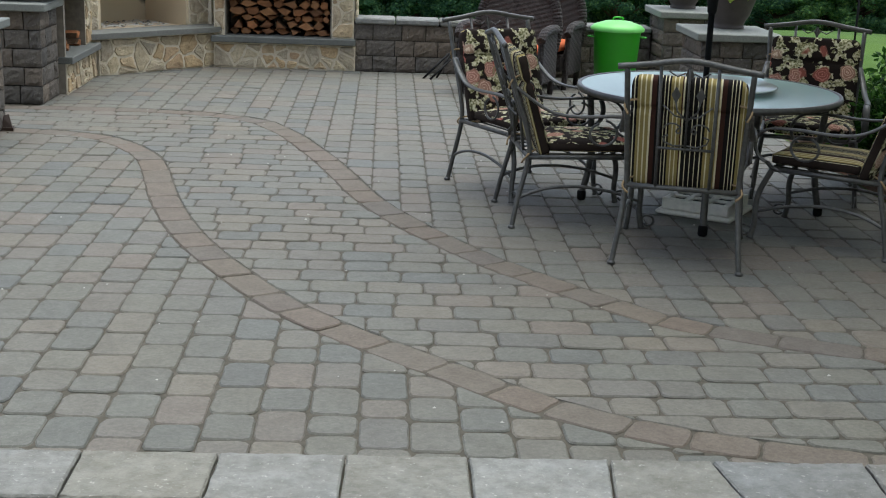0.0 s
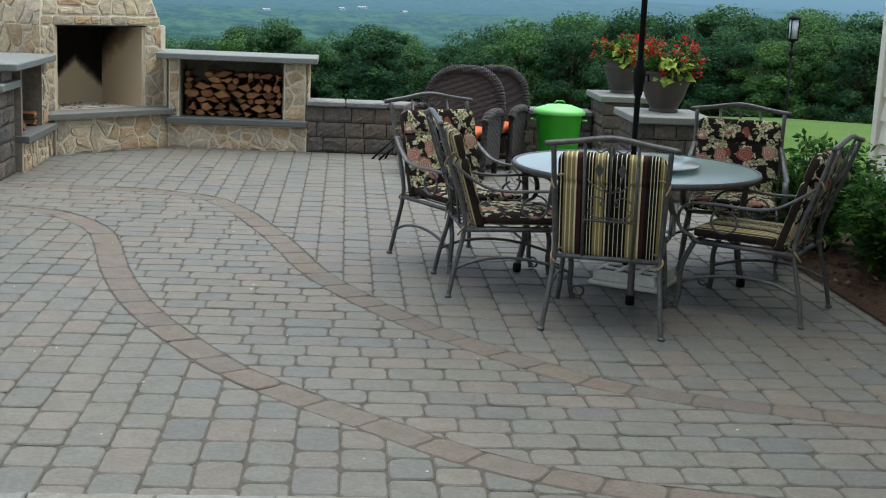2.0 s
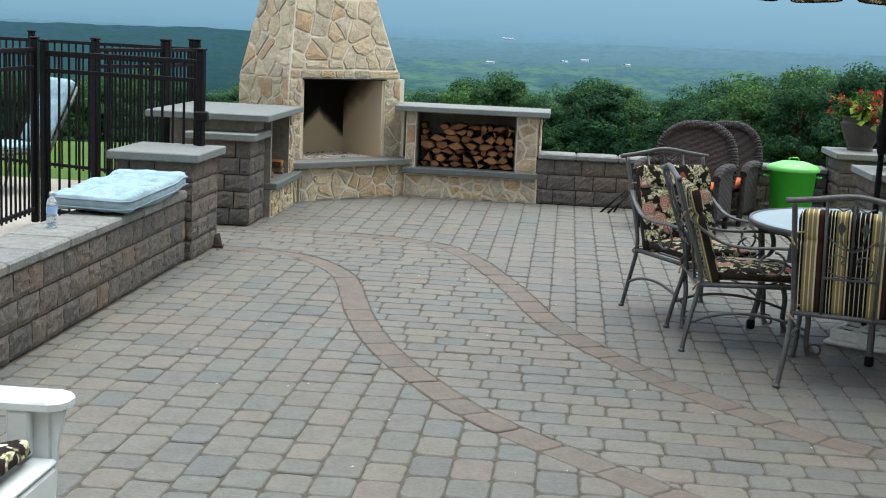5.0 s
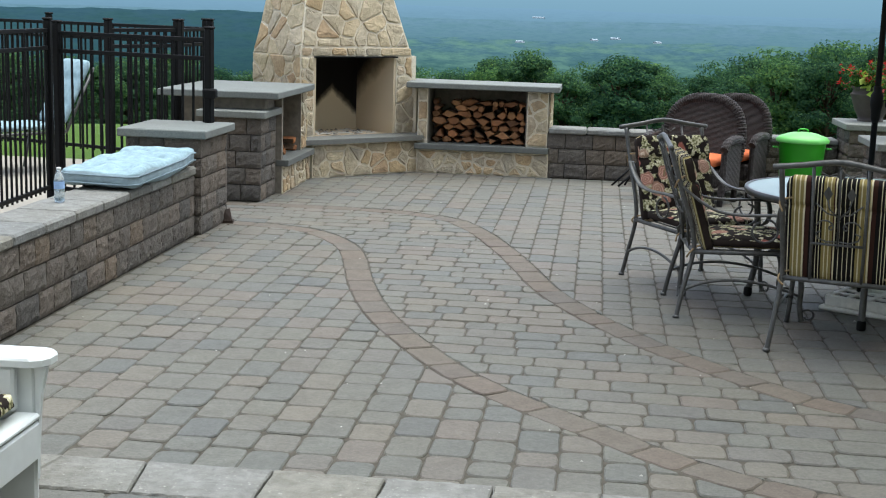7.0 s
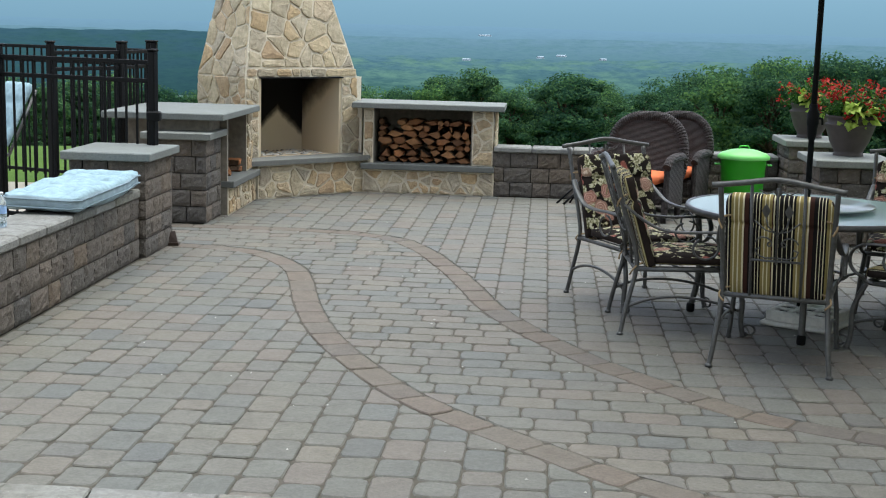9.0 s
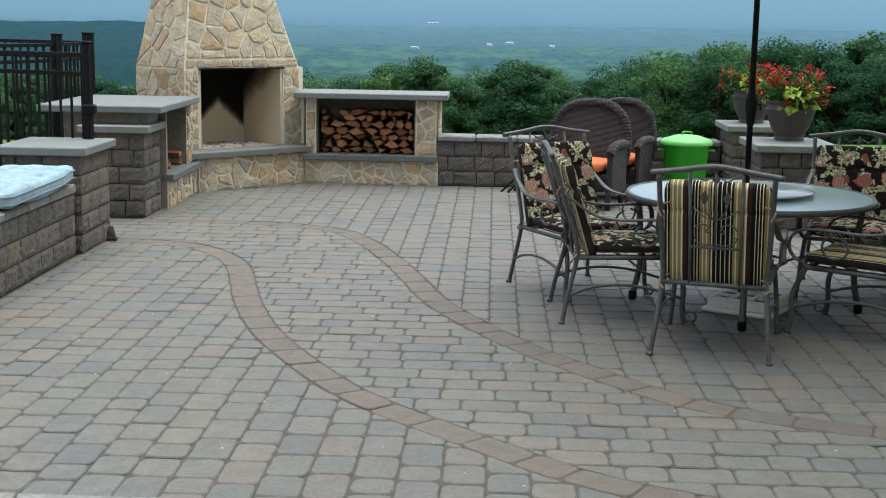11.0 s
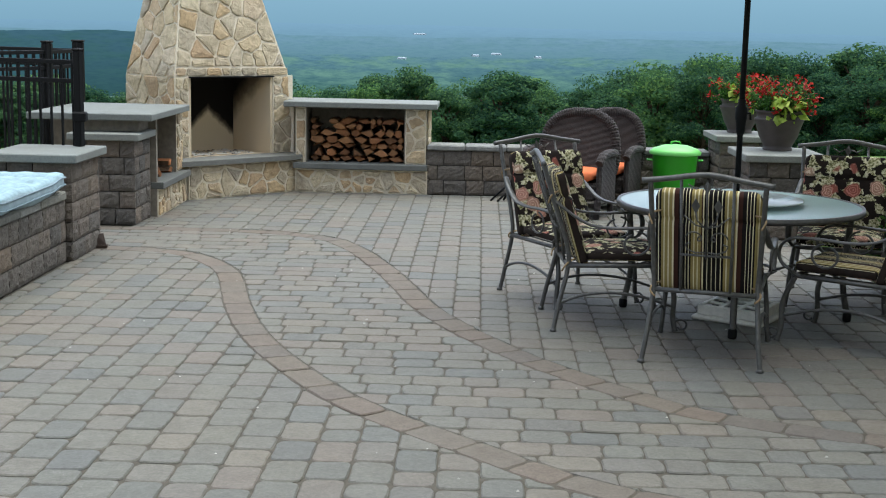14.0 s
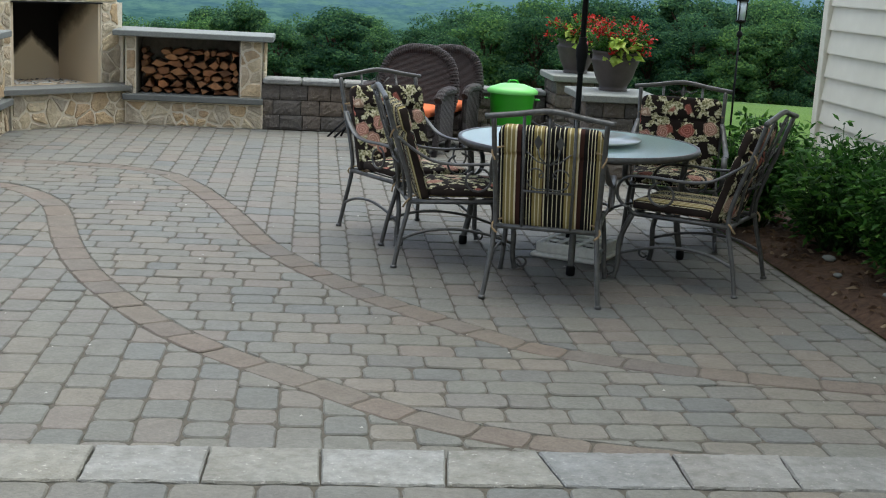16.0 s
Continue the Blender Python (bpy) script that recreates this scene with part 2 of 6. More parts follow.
class Shape:
    """Collects plain geometry for one mesh."""

    def __init__(self):
        self.v, self.f, self.s = [], [], []

    def add(self, verts, faces, slot=0):
        o = len(self.v)
        self.v += [tuple(p) for p in verts]
        self.f += [tuple(i + o for i in f) for f in faces]
        self.s += [slot] * len(faces)
        return self

    def prism(self, poly, z0, z1, bevel=0.0, slot=0):
        """An upright prism on a convex polygon, its top edge bevelled."""
        n = len(poly)
        rings = [[(x, y, z0) for x, y in poly]]
        if bevel:
            ins = inset(poly, bevel)
            rings += [[(x, y, z1 - bevel) for x, y in poly], [(x, y, z1) for x, y in ins]]
        else:
            rings += [[(x, y, z1) for x, y in poly]]
        v = [p for r in rings for p in r]
        f = [tuple(range(n))[::-1], tuple(range(len(v) - n, len(v)))]
        for k in range(len(rings) - 1):
            for i in range(n):
                j = (i + 1) % n
                f.append((k * n + i, k * n + j, k * n + n + j, k * n + n + i))
        return self.add(v, f, slot)

    def box(self, a, b, bevel=0.0, slot=0):
        (x0, y0, z0), (x1, y1, z1) = a, b
        if not bevel:
            return self.prism([(x0, y0), (x1, y0), (x1, y1), (x0, y1)], z0, z1, 0, slot)
        c = bevel
        ring = lambda i: [(x0 + i, y0 + c + 0 * i), (x0 + c, y0 + i), (x1 - c, y0 + i), (x1 - i, y0 + c), (x1 - i, y1 - c), (x1 - c, y1 - i), (x0 + c, y1 - i), (x0 + i, y1 - c)]
        small = [(min(max(x, x0 + c), x1 - c), min(max(y, y0 + c), y1 - c)) for x, y in ring(0)]
        rings = [[(x, y, z0) for x, y in small], [(x, y, z0 + c) for x, y in ring(0)], [(x, y, z1 - c) for x, y in ring(0)], [(x, y, z1) for x, y in small]]
        v = [p for r in rings for p in r]
        f = [(0, 7, 6, 5, 4, 3, 2, 1), tuple(range(24, 32))]
        for k in range(3):
            for i in range(8):
                j = (i + 1) % 8
                f.append((k * 8 + i, k * 8 + j, k * 8 + 8 + j, k * 8 + 8 + i))
        return self.add(v, f, slot)

    def tube(self, pts, r, n=8, slot=0, flat=1.0, caps=True):
        """A rod along a line of points; r one radius or one for each point; flat squeezes it."""
        pts = [Vector(p) for p in pts]
        rs = r if isinstance(r, (list, tuple)) else [r] * len(pts)
        v = []
        side = None
        for i, p in enumerate(pts):
            d = (pts[min(i + 1, len(pts) - 1)] - pts[max(i - 1, 0)]).normalized()
            if side is None:
                side = d.cross(Vector((0, 0, 1)) if abs(d.z) < 0.9 else Vector((0, 1, 0))).normalized()
            else:
                side = (side - d * side.dot(d)).normalized()
            up = side.cross(d)
            for k in range(n):
                a = 2 * math.pi * k / n
                v.append(p + side * math.cos(a) * rs[i] + up * math.sin(a) * rs[i] * flat)
        f = []
        for i in range(len(pts) - 1):
            for k in range(n):
                j = (k + 1) % n
                f.append((i * n + k, i * n + j, i * n + n + j, i * n + n + k))
        if caps:
            f += [tuple(range(n))[::-1], tuple(range(len(v) - n, len(v)))]
        return self.add(v, f, slot)

    def lathe(self, profile, n=32, centre=(0, 0, 0), slot=0, closed=True):
        v, f = [], []
        cx, cy, cz = centre
        for r, z in profile:
            for k in range(n):
                a = 2 * math.pi * k / n
                v.append((cx + r * math.cos(a), cy + r * math.sin(a), cz + z))
        for i in range(len(profile) - 1):
            for k in range(n):
                j = (k + 1) % n
                f.append((i * n + k, i * n + j, i * n + n + j, i * n + n + k))
        if closed:
            f += [tuple(range(n))[::-1], tuple(range(len(v) - n, len(v)))]
        return self.add(v, f, slot)

    def mesh(self, name, mats, smooth=False):
        return mesh_of(name, self.v, self.f, mats, self.s, smooth)


def smooth_line(pts, steps=6):
    """A smooth line through the points."""
    p = [Vector(q) for q in pts]
    out = []
    for i in range(len(p) - 1):
        a, b, c, d = p[max(i - 1, 0)], p[i], p[i + 1], p[min(i + 2, len(p) - 1)]
        for k in range(steps):
            t = k / steps
            out.append(0.5 * ((2 * b) + (c - a) * t + (2 * a - 5 * b + 4 * c - d) * t * t + (3 * b - a - 3 * c + d) * t ** 3))
    return out + [p[-1]]


def area(poly):
    return 0.5 * sum(poly[i][0] * poly[(i + 1) % len(poly)][1] - poly[(i + 1) % len(poly)][0] * poly[i][1] for i in range(len(poly)))


def cut(poly, px, py, nx, ny):
    """The part of a convex polygon where (p - (px, py)) . n >= 0."""
    out = []
    for i in range(len(poly)):
        a, b = poly[i], poly[(i + 1) % len(poly)]
        da = (a[0] - px) * nx + (a[1] - py) * ny
        db = (b[0] - px) * nx + (b[1] - py) * ny
        if da >= 0:
            out.append(a)
        if (da >= 0) != (db >= 0):
            t = da / (da - db)
            out.append((a[0] + (b[0] - a[0]) * t, a[1] + (b[1] - a[1]) * t))
    return out


def inset(poly, d):
    """A convex polygon drawn in by d on every side, with as many corners."""
    n = len(poly)
    cx, cy = sum(p[0] for p in poly) / n, sum(p[1] for p in poly) / n
    out = []
    for x, y in poly:
        l = math.hypot(x - cx, y - cy) or 1
        k = max(0.1, 1 - d * 1.3 / l)
        out.append((cx + (x - cx) * k, cy + (y - cy) * k))
    return out


def shrink(poly, d, ends=1.0):
    """A convex polygon cut back by d on every side; sides that run along x by ends times as much."""
    src = poly
    for i in range(len(src)):
        a, b = src[i], src[(i + 1) % len(src)]
        l = math.hypot(b[0] - a[0], b[1] - a[1])
        if l < 1e-4:
            continue
        nx, ny = -(b[1] - a[1]) / l, (b[0] - a[0]) / l
        e = d * (1 + (ends - 1) * abs(ny))
        poly = cut(poly, a[0] + nx * e, a[1] + ny * e, nx, ny)
        if len(poly) < 3:
            return []
    return poly


def tumbled(poly, r, rng):
    """The polygon with its corners knocked off."""
    out = []
    n = len(poly)
    for i in range(n):
        a, b, c = poly[i - 1], poly[i], poly[(i + 1) % n]
        ends = []
        for q in (a, c):
            l = math.hypot(q[0] - b[0], q[1] - b[1])
            k = min(0.4, r * rng.uniform(0.6, 1.5) / max(l, 1e-3))
            ends.append((b[0] + (q[0] - b[0]) * k, b[1] + (q[1] - b[1]) * k))
        (ax, ay), (cx, cy) = ends
        out += [ends[0], (0.5 * b[0] + 0.25 * (ax + cx), 0.5 * b[1] + 0.25 * (ay + cy)), ends[1]]
    return out


def thing(name, label, category, at=(0, 0, 0), turn=0.0, group="", kind=""):
    ob = new(name)
    ob.empty_display_size = 0.1
    ob.matrix_basis = pose(*at, 0, 0, turn)
    return tagged(ob, label, category, group, kind)


def part(name, data, parent, label=""):
    ob = new(name, data)
    ob.parent = parent
    return tagged(ob, label) if label else ob


def solid(name, data, label, category="", group="", kind="", at=(0, 0, 0), turn=0.0):
    ob = new(name, data)
    ob.matrix_basis = pose(*at, 0, 0, turn)
    return tagged(ob, label, category, group, kind)


# ---- ground and distance ----
def ground_height(x, y):
    d = math.hypot(x, y)
    a = math.degrees(math.atan2(x, max(y, 0.01))) if y > 0 else 0
    drop = 10.0 - 2.0 * min(1, max(0, (a - 8) / 10))
    if y < 15 and x < 9:
        return -0.06
    k = max(0.0, d - 17)
    if d < 105:
        return -0.06 - drop * (k / 88) ** 1.25
    return max(-112.0, -0.06 - drop - (d - 105) * 0.3)


def build_ground():
    s = Shape()
    rings = [0.5, 3, 6, 9, 12, 15, 17, 20, 25, 32, 40, 50, 62, 75, 90, 105, 130, 170, 240, 400, 700, 1100, 1500, 2400, 4400]
    n = 96
    verts = []
    for r in rings:
        for k in range(n):
            a = 2 * math.pi * k / n
            x, y = r * math.sin(a), r * math.cos(a)
            verts.append((x, y, ground_height(x, y)))
    faces = [tuple(range(n))[::-1]]
    for i in range(len(rings) - 1):
        for k in range(n):
            j = (k + 1) % n
            faces.append((i * n + j, i * n + k, i * n + n + k, i * n + n + j))
    s.add(verts, faces)
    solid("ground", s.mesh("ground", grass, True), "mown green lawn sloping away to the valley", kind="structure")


build_ground()


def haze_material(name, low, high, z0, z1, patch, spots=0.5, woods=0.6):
    """Far hills with haze painted into their colours: a plain glowing backdrop."""
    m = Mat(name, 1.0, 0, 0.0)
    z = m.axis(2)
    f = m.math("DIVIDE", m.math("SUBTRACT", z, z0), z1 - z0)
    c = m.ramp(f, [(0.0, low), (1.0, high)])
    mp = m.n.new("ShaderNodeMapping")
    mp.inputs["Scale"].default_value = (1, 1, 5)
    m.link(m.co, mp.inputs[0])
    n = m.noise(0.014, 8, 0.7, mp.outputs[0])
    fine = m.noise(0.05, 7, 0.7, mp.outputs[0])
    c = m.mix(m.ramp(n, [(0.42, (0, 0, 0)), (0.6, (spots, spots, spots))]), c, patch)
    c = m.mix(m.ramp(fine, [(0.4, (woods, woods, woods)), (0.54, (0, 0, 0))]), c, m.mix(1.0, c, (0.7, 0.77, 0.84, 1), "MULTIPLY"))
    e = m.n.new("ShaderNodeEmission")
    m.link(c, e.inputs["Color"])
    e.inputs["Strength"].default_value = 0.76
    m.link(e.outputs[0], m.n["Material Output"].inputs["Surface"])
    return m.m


def build_ridge(name, dist, a0, a1, foot, crest, rough, seed, mat, label):
    """One line of far hills, from the foot to an uneven crest."""
    rng = random.Random(seed)
    s = Shape()
    n = 160
    v, f = [], []
    ph = [rng.uniform(0, 6.28) for _ in range(6)]
    for i in range(n + 1):
        a = radians(a0 + (a1 - a0) * i / n)
        h = sum(math.sin(a * q + ph[k]) / (k + 1) for k, q in enumerate((7, 15, 31, 64, 140, 300)))
        x, y = dist * math.sin(a), dist * math.cos(a)
        v += [(x, y, foot), (x * 1.04, y * 1.04, foot * 0.5 + crest * 0.5), (x * 1.08, y * 1.08, crest + rough * h)]
    for i in range(n):
        for k in range(2):
            f.append((i * 3 + k, i * 3 + 3 + k, i * 3 + 4 + k, i * 3 + 1 + k))
    s.add(v, f)
    solid(name, s.mesh(name, mat, True), label, kind="structure")


# each line further off is painted paler and bluer for haze
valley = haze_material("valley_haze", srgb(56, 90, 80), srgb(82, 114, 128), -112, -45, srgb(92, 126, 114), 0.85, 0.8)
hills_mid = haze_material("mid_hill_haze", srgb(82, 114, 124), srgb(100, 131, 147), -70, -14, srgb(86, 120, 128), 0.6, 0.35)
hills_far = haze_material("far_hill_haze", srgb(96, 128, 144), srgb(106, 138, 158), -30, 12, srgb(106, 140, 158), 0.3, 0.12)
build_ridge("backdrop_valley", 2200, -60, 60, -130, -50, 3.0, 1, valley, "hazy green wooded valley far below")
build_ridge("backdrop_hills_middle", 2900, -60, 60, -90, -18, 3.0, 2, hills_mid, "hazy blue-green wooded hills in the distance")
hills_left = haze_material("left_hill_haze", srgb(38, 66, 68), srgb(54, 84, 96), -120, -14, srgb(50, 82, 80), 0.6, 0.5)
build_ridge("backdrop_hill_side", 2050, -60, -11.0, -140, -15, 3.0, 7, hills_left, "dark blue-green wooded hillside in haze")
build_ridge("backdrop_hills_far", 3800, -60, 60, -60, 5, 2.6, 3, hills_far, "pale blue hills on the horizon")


def build_far_house(x, y, z, wide, seed):
    """A pale farm building far down the valley."""
    rng = random.Random(seed)
    h = thing("farmhouse", "pale farm building far down the hazy valley", "house", (x, y, z), rng.uniform(-30, 30), group="farm buildings in the valley")
    s = Shape()
    s.box((-wide / 2, -5, -1.2), (wide / 2, 5, 1.0))
    part("wall", s.mesh("wall", far_wall), h)
    s = Shape()
    s.add([(-wide / 2 - 0.2, -5.2, 1.0), (wide / 2 + 0.2, -5.2, 1.0), (wide / 2 + 0.2, 5.2, 1.0), (-wide / 2 - 0.2, 5.2, 1.0), (-wide / 2 - 0.2, 0, 2.4), (wide / 2 + 0.2, 0, 2.4)], [(0, 1, 5, 4), (2, 3, 4, 5), (1, 2, 5), (3, 0, 4), (3, 2, 1, 0)])
    part("roof", s.mesh("roof", far_roof), h)


# wall and roof colours have the valley haze mixed in
far_wall = plain("hazy_white_wall", srgb(166, 178, 186), 0.9)
far_roof = plain("hazy_grey_roof", srgb(136, 150, 160), 0.9)
for k, (ax, az, dist, wide) in enumerate(((-0.0043, -0.0204, 2120, 10), (0.0115, -0.0189, 2120, 14), (0.0428, -0.0208, 2120, 9), (-0.0468, -0.0051, 2850, 26), (-0.06, -0.0235, 2110, 12))):
    build_far_house(0.26 + ax * dist, dist, 1.82 + az * dist, wide, k)


def build_haze():
    """The low hazy sky behind the hills."""
    m = Mat("hazy_sky", 1.0, 0, 0.0)
    f = m.math("DIVIDE", m.axis(2), 420.0)
    c = m.ramp(f, [(0.0, srgb(130, 170, 190)), (0.3, srgb(142, 182, 202)), (1.0, srgb(168, 202, 220))])
    e = m.n.new("ShaderNodeEmission")
    m.link(c, e.inputs["Color"])
    e.inputs["Strength"].default_value = 0.47
    m.link(e.outputs[0], m.n["Material Output"].inputs["Surface"])
    v, f = [], []
    for i in range(61):
        a = radians(-60 + 2 * i)
        v += [(4330 * math.sin(a), 4330 * math.cos(a), z) for z in (-150, 420)]
    f = [(2 * i, 2 * i + 2, 2 * i + 3, 2 * i + 1) for i in range(60)]
    solid("backdrop_sky", mesh_of("backdrop_sky", v, f, m.m), "pale blue-grey hazy sky above the hills", kind="structure")


build_haze()


def build_tree(seed, height, spread):
    rng = random.Random(seed)
    t = thing("tree", "full green deciduous tree at the edge of the lawn", "tree", (0, 0, -200), group="trees below the lawn")
    s = Shape()
    s.tube([(0, 0, -1), (0.1, 0, height * 0.3), (0.0, 0.1, height * 0.7)], [0.28, 0.2, 0.08], 7)
    lobes = []
    for k in range(46):
        a = rng.uniform(0, 6.28)
        z = height * (rng.uniform(0.26, 0.9) if k < 38 else rng.uniform(0.06, 0.2))
        r = spread * rng.uniform(0.35, 0.95) * (1.15 - 0.6 * z / height)
        tip = (math.cos(a) * r, math.sin(a) * r, z)
        s.tube([(0, 0, z * 0.6), (tip[0] * 0.6, tip[1] * 0.6, z * 0.85), tip], [0.09, 0.06, 0.02], 5)
        lobes.append((tip, spread * rng.uniform(0.14, 0.34)))
    lobes.append(((0, 0, height * 0.9), spread * 0.45))
    lobes.append(((0, 0, height * 0.6), spread * 0.62))
    part("trunk", s.mesh("trunk", bark, True), t)
    c = Shape()
    for (lx, ly, lz), r in lobes:
        for _ in range(int(170 + 700 * r / spread)):
            d = Vector((rng.gauss(0, 1), rng.gauss(0, 1), rng.gauss(0, 1))).normalized()
            q = r * (rng.uniform(0.6, 1.0) + 0.22 * rng.random() ** 3)
            p = Vector((lx, ly, lz)) + Vector((d.x * q, d.y * q, d.z * q * 0.8))
            u = Vector((rng.gauss(0, 1), rng.gauss(0, 1), rng.gauss(0, 1)))
            u = (u - d * u.dot(d) * 0.75).normalized() * rng.uniform(0.09, 0.17)
            w = u.cross(d).normalized() * rng.uniform(0.1, 0.2)
            c.add([p - u, p + u, p + w + d * rng.uniform(-0.02, 0.12)], [(0, 1, 2)])
    part("crown", c.mesh("crown", tree_leaf), t)
    return t


def plant_trees():
    kinds = [build_tree(10 + k, 8.5 + k * 0.7, 2.9 + 0.25 * k) for k in range(4)]
    rng = random.Random(5)
    spots = []
    for row, d0 in enumerate((84, 92, 102, 114)):
        a = -27.0 + row * 0.9
        while a < 31:
            spots.append((a, d0 + rng.uniform(-3, 3)))
            a += rng.uniform(1.5, 2.5)
    first = True
    for a, d in spots:
        top = -2.05 + 0.3 * math.sin(a * 1.3) + rng.choice((-0.7, -0.3, 0.0, 0.2, 0.35)) + rng.uniform(-0.15, 0.15)
        top += min(0.95, max(0.0, a - 5.7) * 0.41) + min(0.8, max(0.0, a - 8) * 0.1)
        if a < -8:
            top -= 0.7
        if a < -14:
            top -= 0.6
        x, y = d * math.sin(radians(a)), d * math.cos(radians(a))
        z = ground_height(x, y)
        want = 1.82 + d * math.tan(radians(top)) - z
        k = rng.randrange(4)
        size = want / (8.5 + k * 0.7) * 0.93
        m = pose(x, y, z, 0, 0, rng.uniform(0, 360)) @ Matrix.Diagonal((size * rng.uniform(1.1, 1.5), size * rng.uniform(1.1, 1.5), size, 1))
        copy_thing(kinds[k], m)
    a = -33.0
    while a < -11.5:
        d = rng.uniform(40, 52)
        x, y = d * math.sin(radians(a)), d * math.cos(radians(a))
        z = ground_height(x, y)
        size = (1.82 + d * math.tan(radians(rng.uniform(-3.2, -2.45))) - z) / 8.5
        copy_thing(kinds[rng.randrange(4)], pose(x, y, z, 0, 0, rng.uniform(0, 360)) @ Matrix.Diagonal((size * 1.6, size * 1.6, size, 1)))
        a += rng.uniform(0.8, 1.5)
    for k in kinds:
        for o in list(k.children_recursive) + [k]:
            bpy.data.objects.remove(o)


plant_trees()

# ---- patio floor ----
W = 0.18
STEP = 0.17
BAND_LOW = [(-3.24, 10.43), (-2.35, 10.34), (-1.98, 10.13), (-1.66, 9.66), (-1.50, 9.19), (-1.33, 8.47), (-1.16, 7.86), (-0.96, 7.31), (-0.74, 6.85), (-0.52, 6.44), (-0.30, 6.11),
            (-0.03, 5.81), (0.24, 5.53), (0.60, 5.17), (0.95, 4.93), (1.4, 4.76), (2.0, 4.63), (2.6, 4.55), (3.3, 4.5)]
BAND_HIGH = [(-3.24, 11.40), (-2.2, 11.45), (-1.6, 11.40), (-1.07, 11.16), (-0.82, 10.79), (-0.65, 10.40), (-0.40, 9.64), (-0.27, 9.17), (-0.05, 8.37), (0.18, 7.81), (0.31, 7.55),
             (0.56, 7.11), (0.78, 6.80), (1.04, 6.46), (1.28, 6.20), (1.6, 6.0), (2.0, 5.83), (2.6, 5.66), (3.3, 5.55)]


LINES = {}


def border_line(pts):
    """The smooth course of a border, in short steps."""
    if pts[0] not in LINES:
        LINES[pts[0]] = smooth_line([(x, y, 0) for x, y in pts], 8)
    return LINES[pts[0]]


def band_side(poly, pts, off, keep_above):
    """Cuts a paver at the border line moved by off along its normal."""
    mx, my = sum(p[0] for p in poly) / len(poly), sum(p[1] for p in poly) / len(poly)
    line = border_line(pts)
    i = min(range(1, len(line) - 1), key=lambda k: (line[k].x - mx) ** 2 + (line[k].y - my) ** 2)
    d = (line[i + 1] - line[i - 1]).normalized()
    nx, ny = -d.y, d.x
    s = 1 if keep_above else -1
    return cut(poly, line[i].x + nx * off * s, line[i].y + ny * off * s, nx * s, ny * s)


def west(poly):
    """The paved edge on the wall side: further out in the gateway."""
    y = sum(p[1] for p in poly) / len(poly)
    return -3.24 if 10.4 < y < 11.42 else -2.85


def paver_polys():
    rng = random.Random(21)
    out = []
    x0, x1, y0, y1 = -2.85, 3.25, 4.29, 14.30
    x0 -= W / 2 + 2 * W
    cols = int((x1 - x0) / W) + 1
    half = W / 2 - 0.002
    for c in range(cols + 1):
        y = y0 - rng.uniform(0, 0.2)
        while y < y1:
            ln = rng.choice((0.18, 0.27, 0.27, 0.225))
            p = [(x0 + c * W, y), (min(x1, x0 + c * W + W), y), (min(x1, x0 + c * W + W), y + ln), (x0 + c * W, y + ln)]
            y += ln
            p = cut(p, 0, y0, 0, 1)
            p = cut(p, west(p), 0, 1, 0) if p else p
            p = cut(p, 0, y1, 0, -1) if p else p
            if len(p) < 3:
                continue
            for pts, above in ((BAND_HIGH, True), (BAND_LOW, False)):
                q = band_side(p, pts, half, above)
                if len(q) >= 3 and area(q) > 0.0005:
                    out.append(("field", q))
    x0, y = -3.24, y0 - 0.12
    while y < y1:
        x = x0 - rng.uniform(0, 0.2)
        while x < x1:
            ln = rng.choice((0.18, 0.27, 0.27, 0.225))
            q = [(x, y), (x + ln, y), (x + ln, y + W), (x, y + W)]
            x += ln
            q = cut(cut(cut(q, west(q), 0, 1, 0), x1, 0, -1, 0), 0, y0, 0, 1)
            for pts, above in ((BAND_LOW, True), (BAND_HIGH, False)):
                q = band_side(q, pts, half, above) if len(q) >= 3 else []
            if len(q) >= 3 and area(q) > 0.0005:
                out.append(("field", q))
        y += W
    for pts in (BAND_LOW, BAND_HIGH):
        line = smooth_line([(x, y, 0) for x, y in pts], 8)
        run, last = 0.0, 0
        need = 0.27
        for i in range(1, len(line)):
            run += (line[i] - line[i - 1]).length
            if run >= need:
                a, b = line[last], line[i]
                d0 = (line[min(last + 1, len(line) - 1)] - line[max(last - 1, 0)]).normalized()
                d1 = (line[min(i + 1, len(line) - 1)] - line[max(i - 1, 0)]).normalized()
                n0, n1 = Vector((-d0.y, d0.x, 0)) * W / 2, Vector((-d1.y, d1.x, 0)) * W / 2
                out.append(("band", [tuple((a - n0).xy), tuple((b - n1).xy), tuple((b + n1).xy), tuple((a + n0).xy)]))
                run, last, need = 0.0, i, rng.choice((0.22, 0.27, 0.3))
    return out


def bowed(poly, rng):
    """The outline with worn, slightly crooked sides."""
    out = []
    n = len(poly)
    for i in range(n):
        a, b = poly[i], poly[(i + 1) % n]
        out.append((a[0] + rng.uniform(-0.002, 0.002), a[1] + rng.uniform(-0.002, 0.002)))
        l = math.hypot(b[0] - a[0], b[1] - a[1])
        if l > 0.07:
            k, o = rng.uniform(0.35, 0.65), rng.uniform(-0.004, 0.002)
            nx, ny = (b[1] - a[1]) / l, -(b[0] - a[0]) / l
            out.append((a[0] + (b[0] - a[0]) * k + nx * o, a[1] + (b[1] - a[1]) * k + ny * o))
    return out


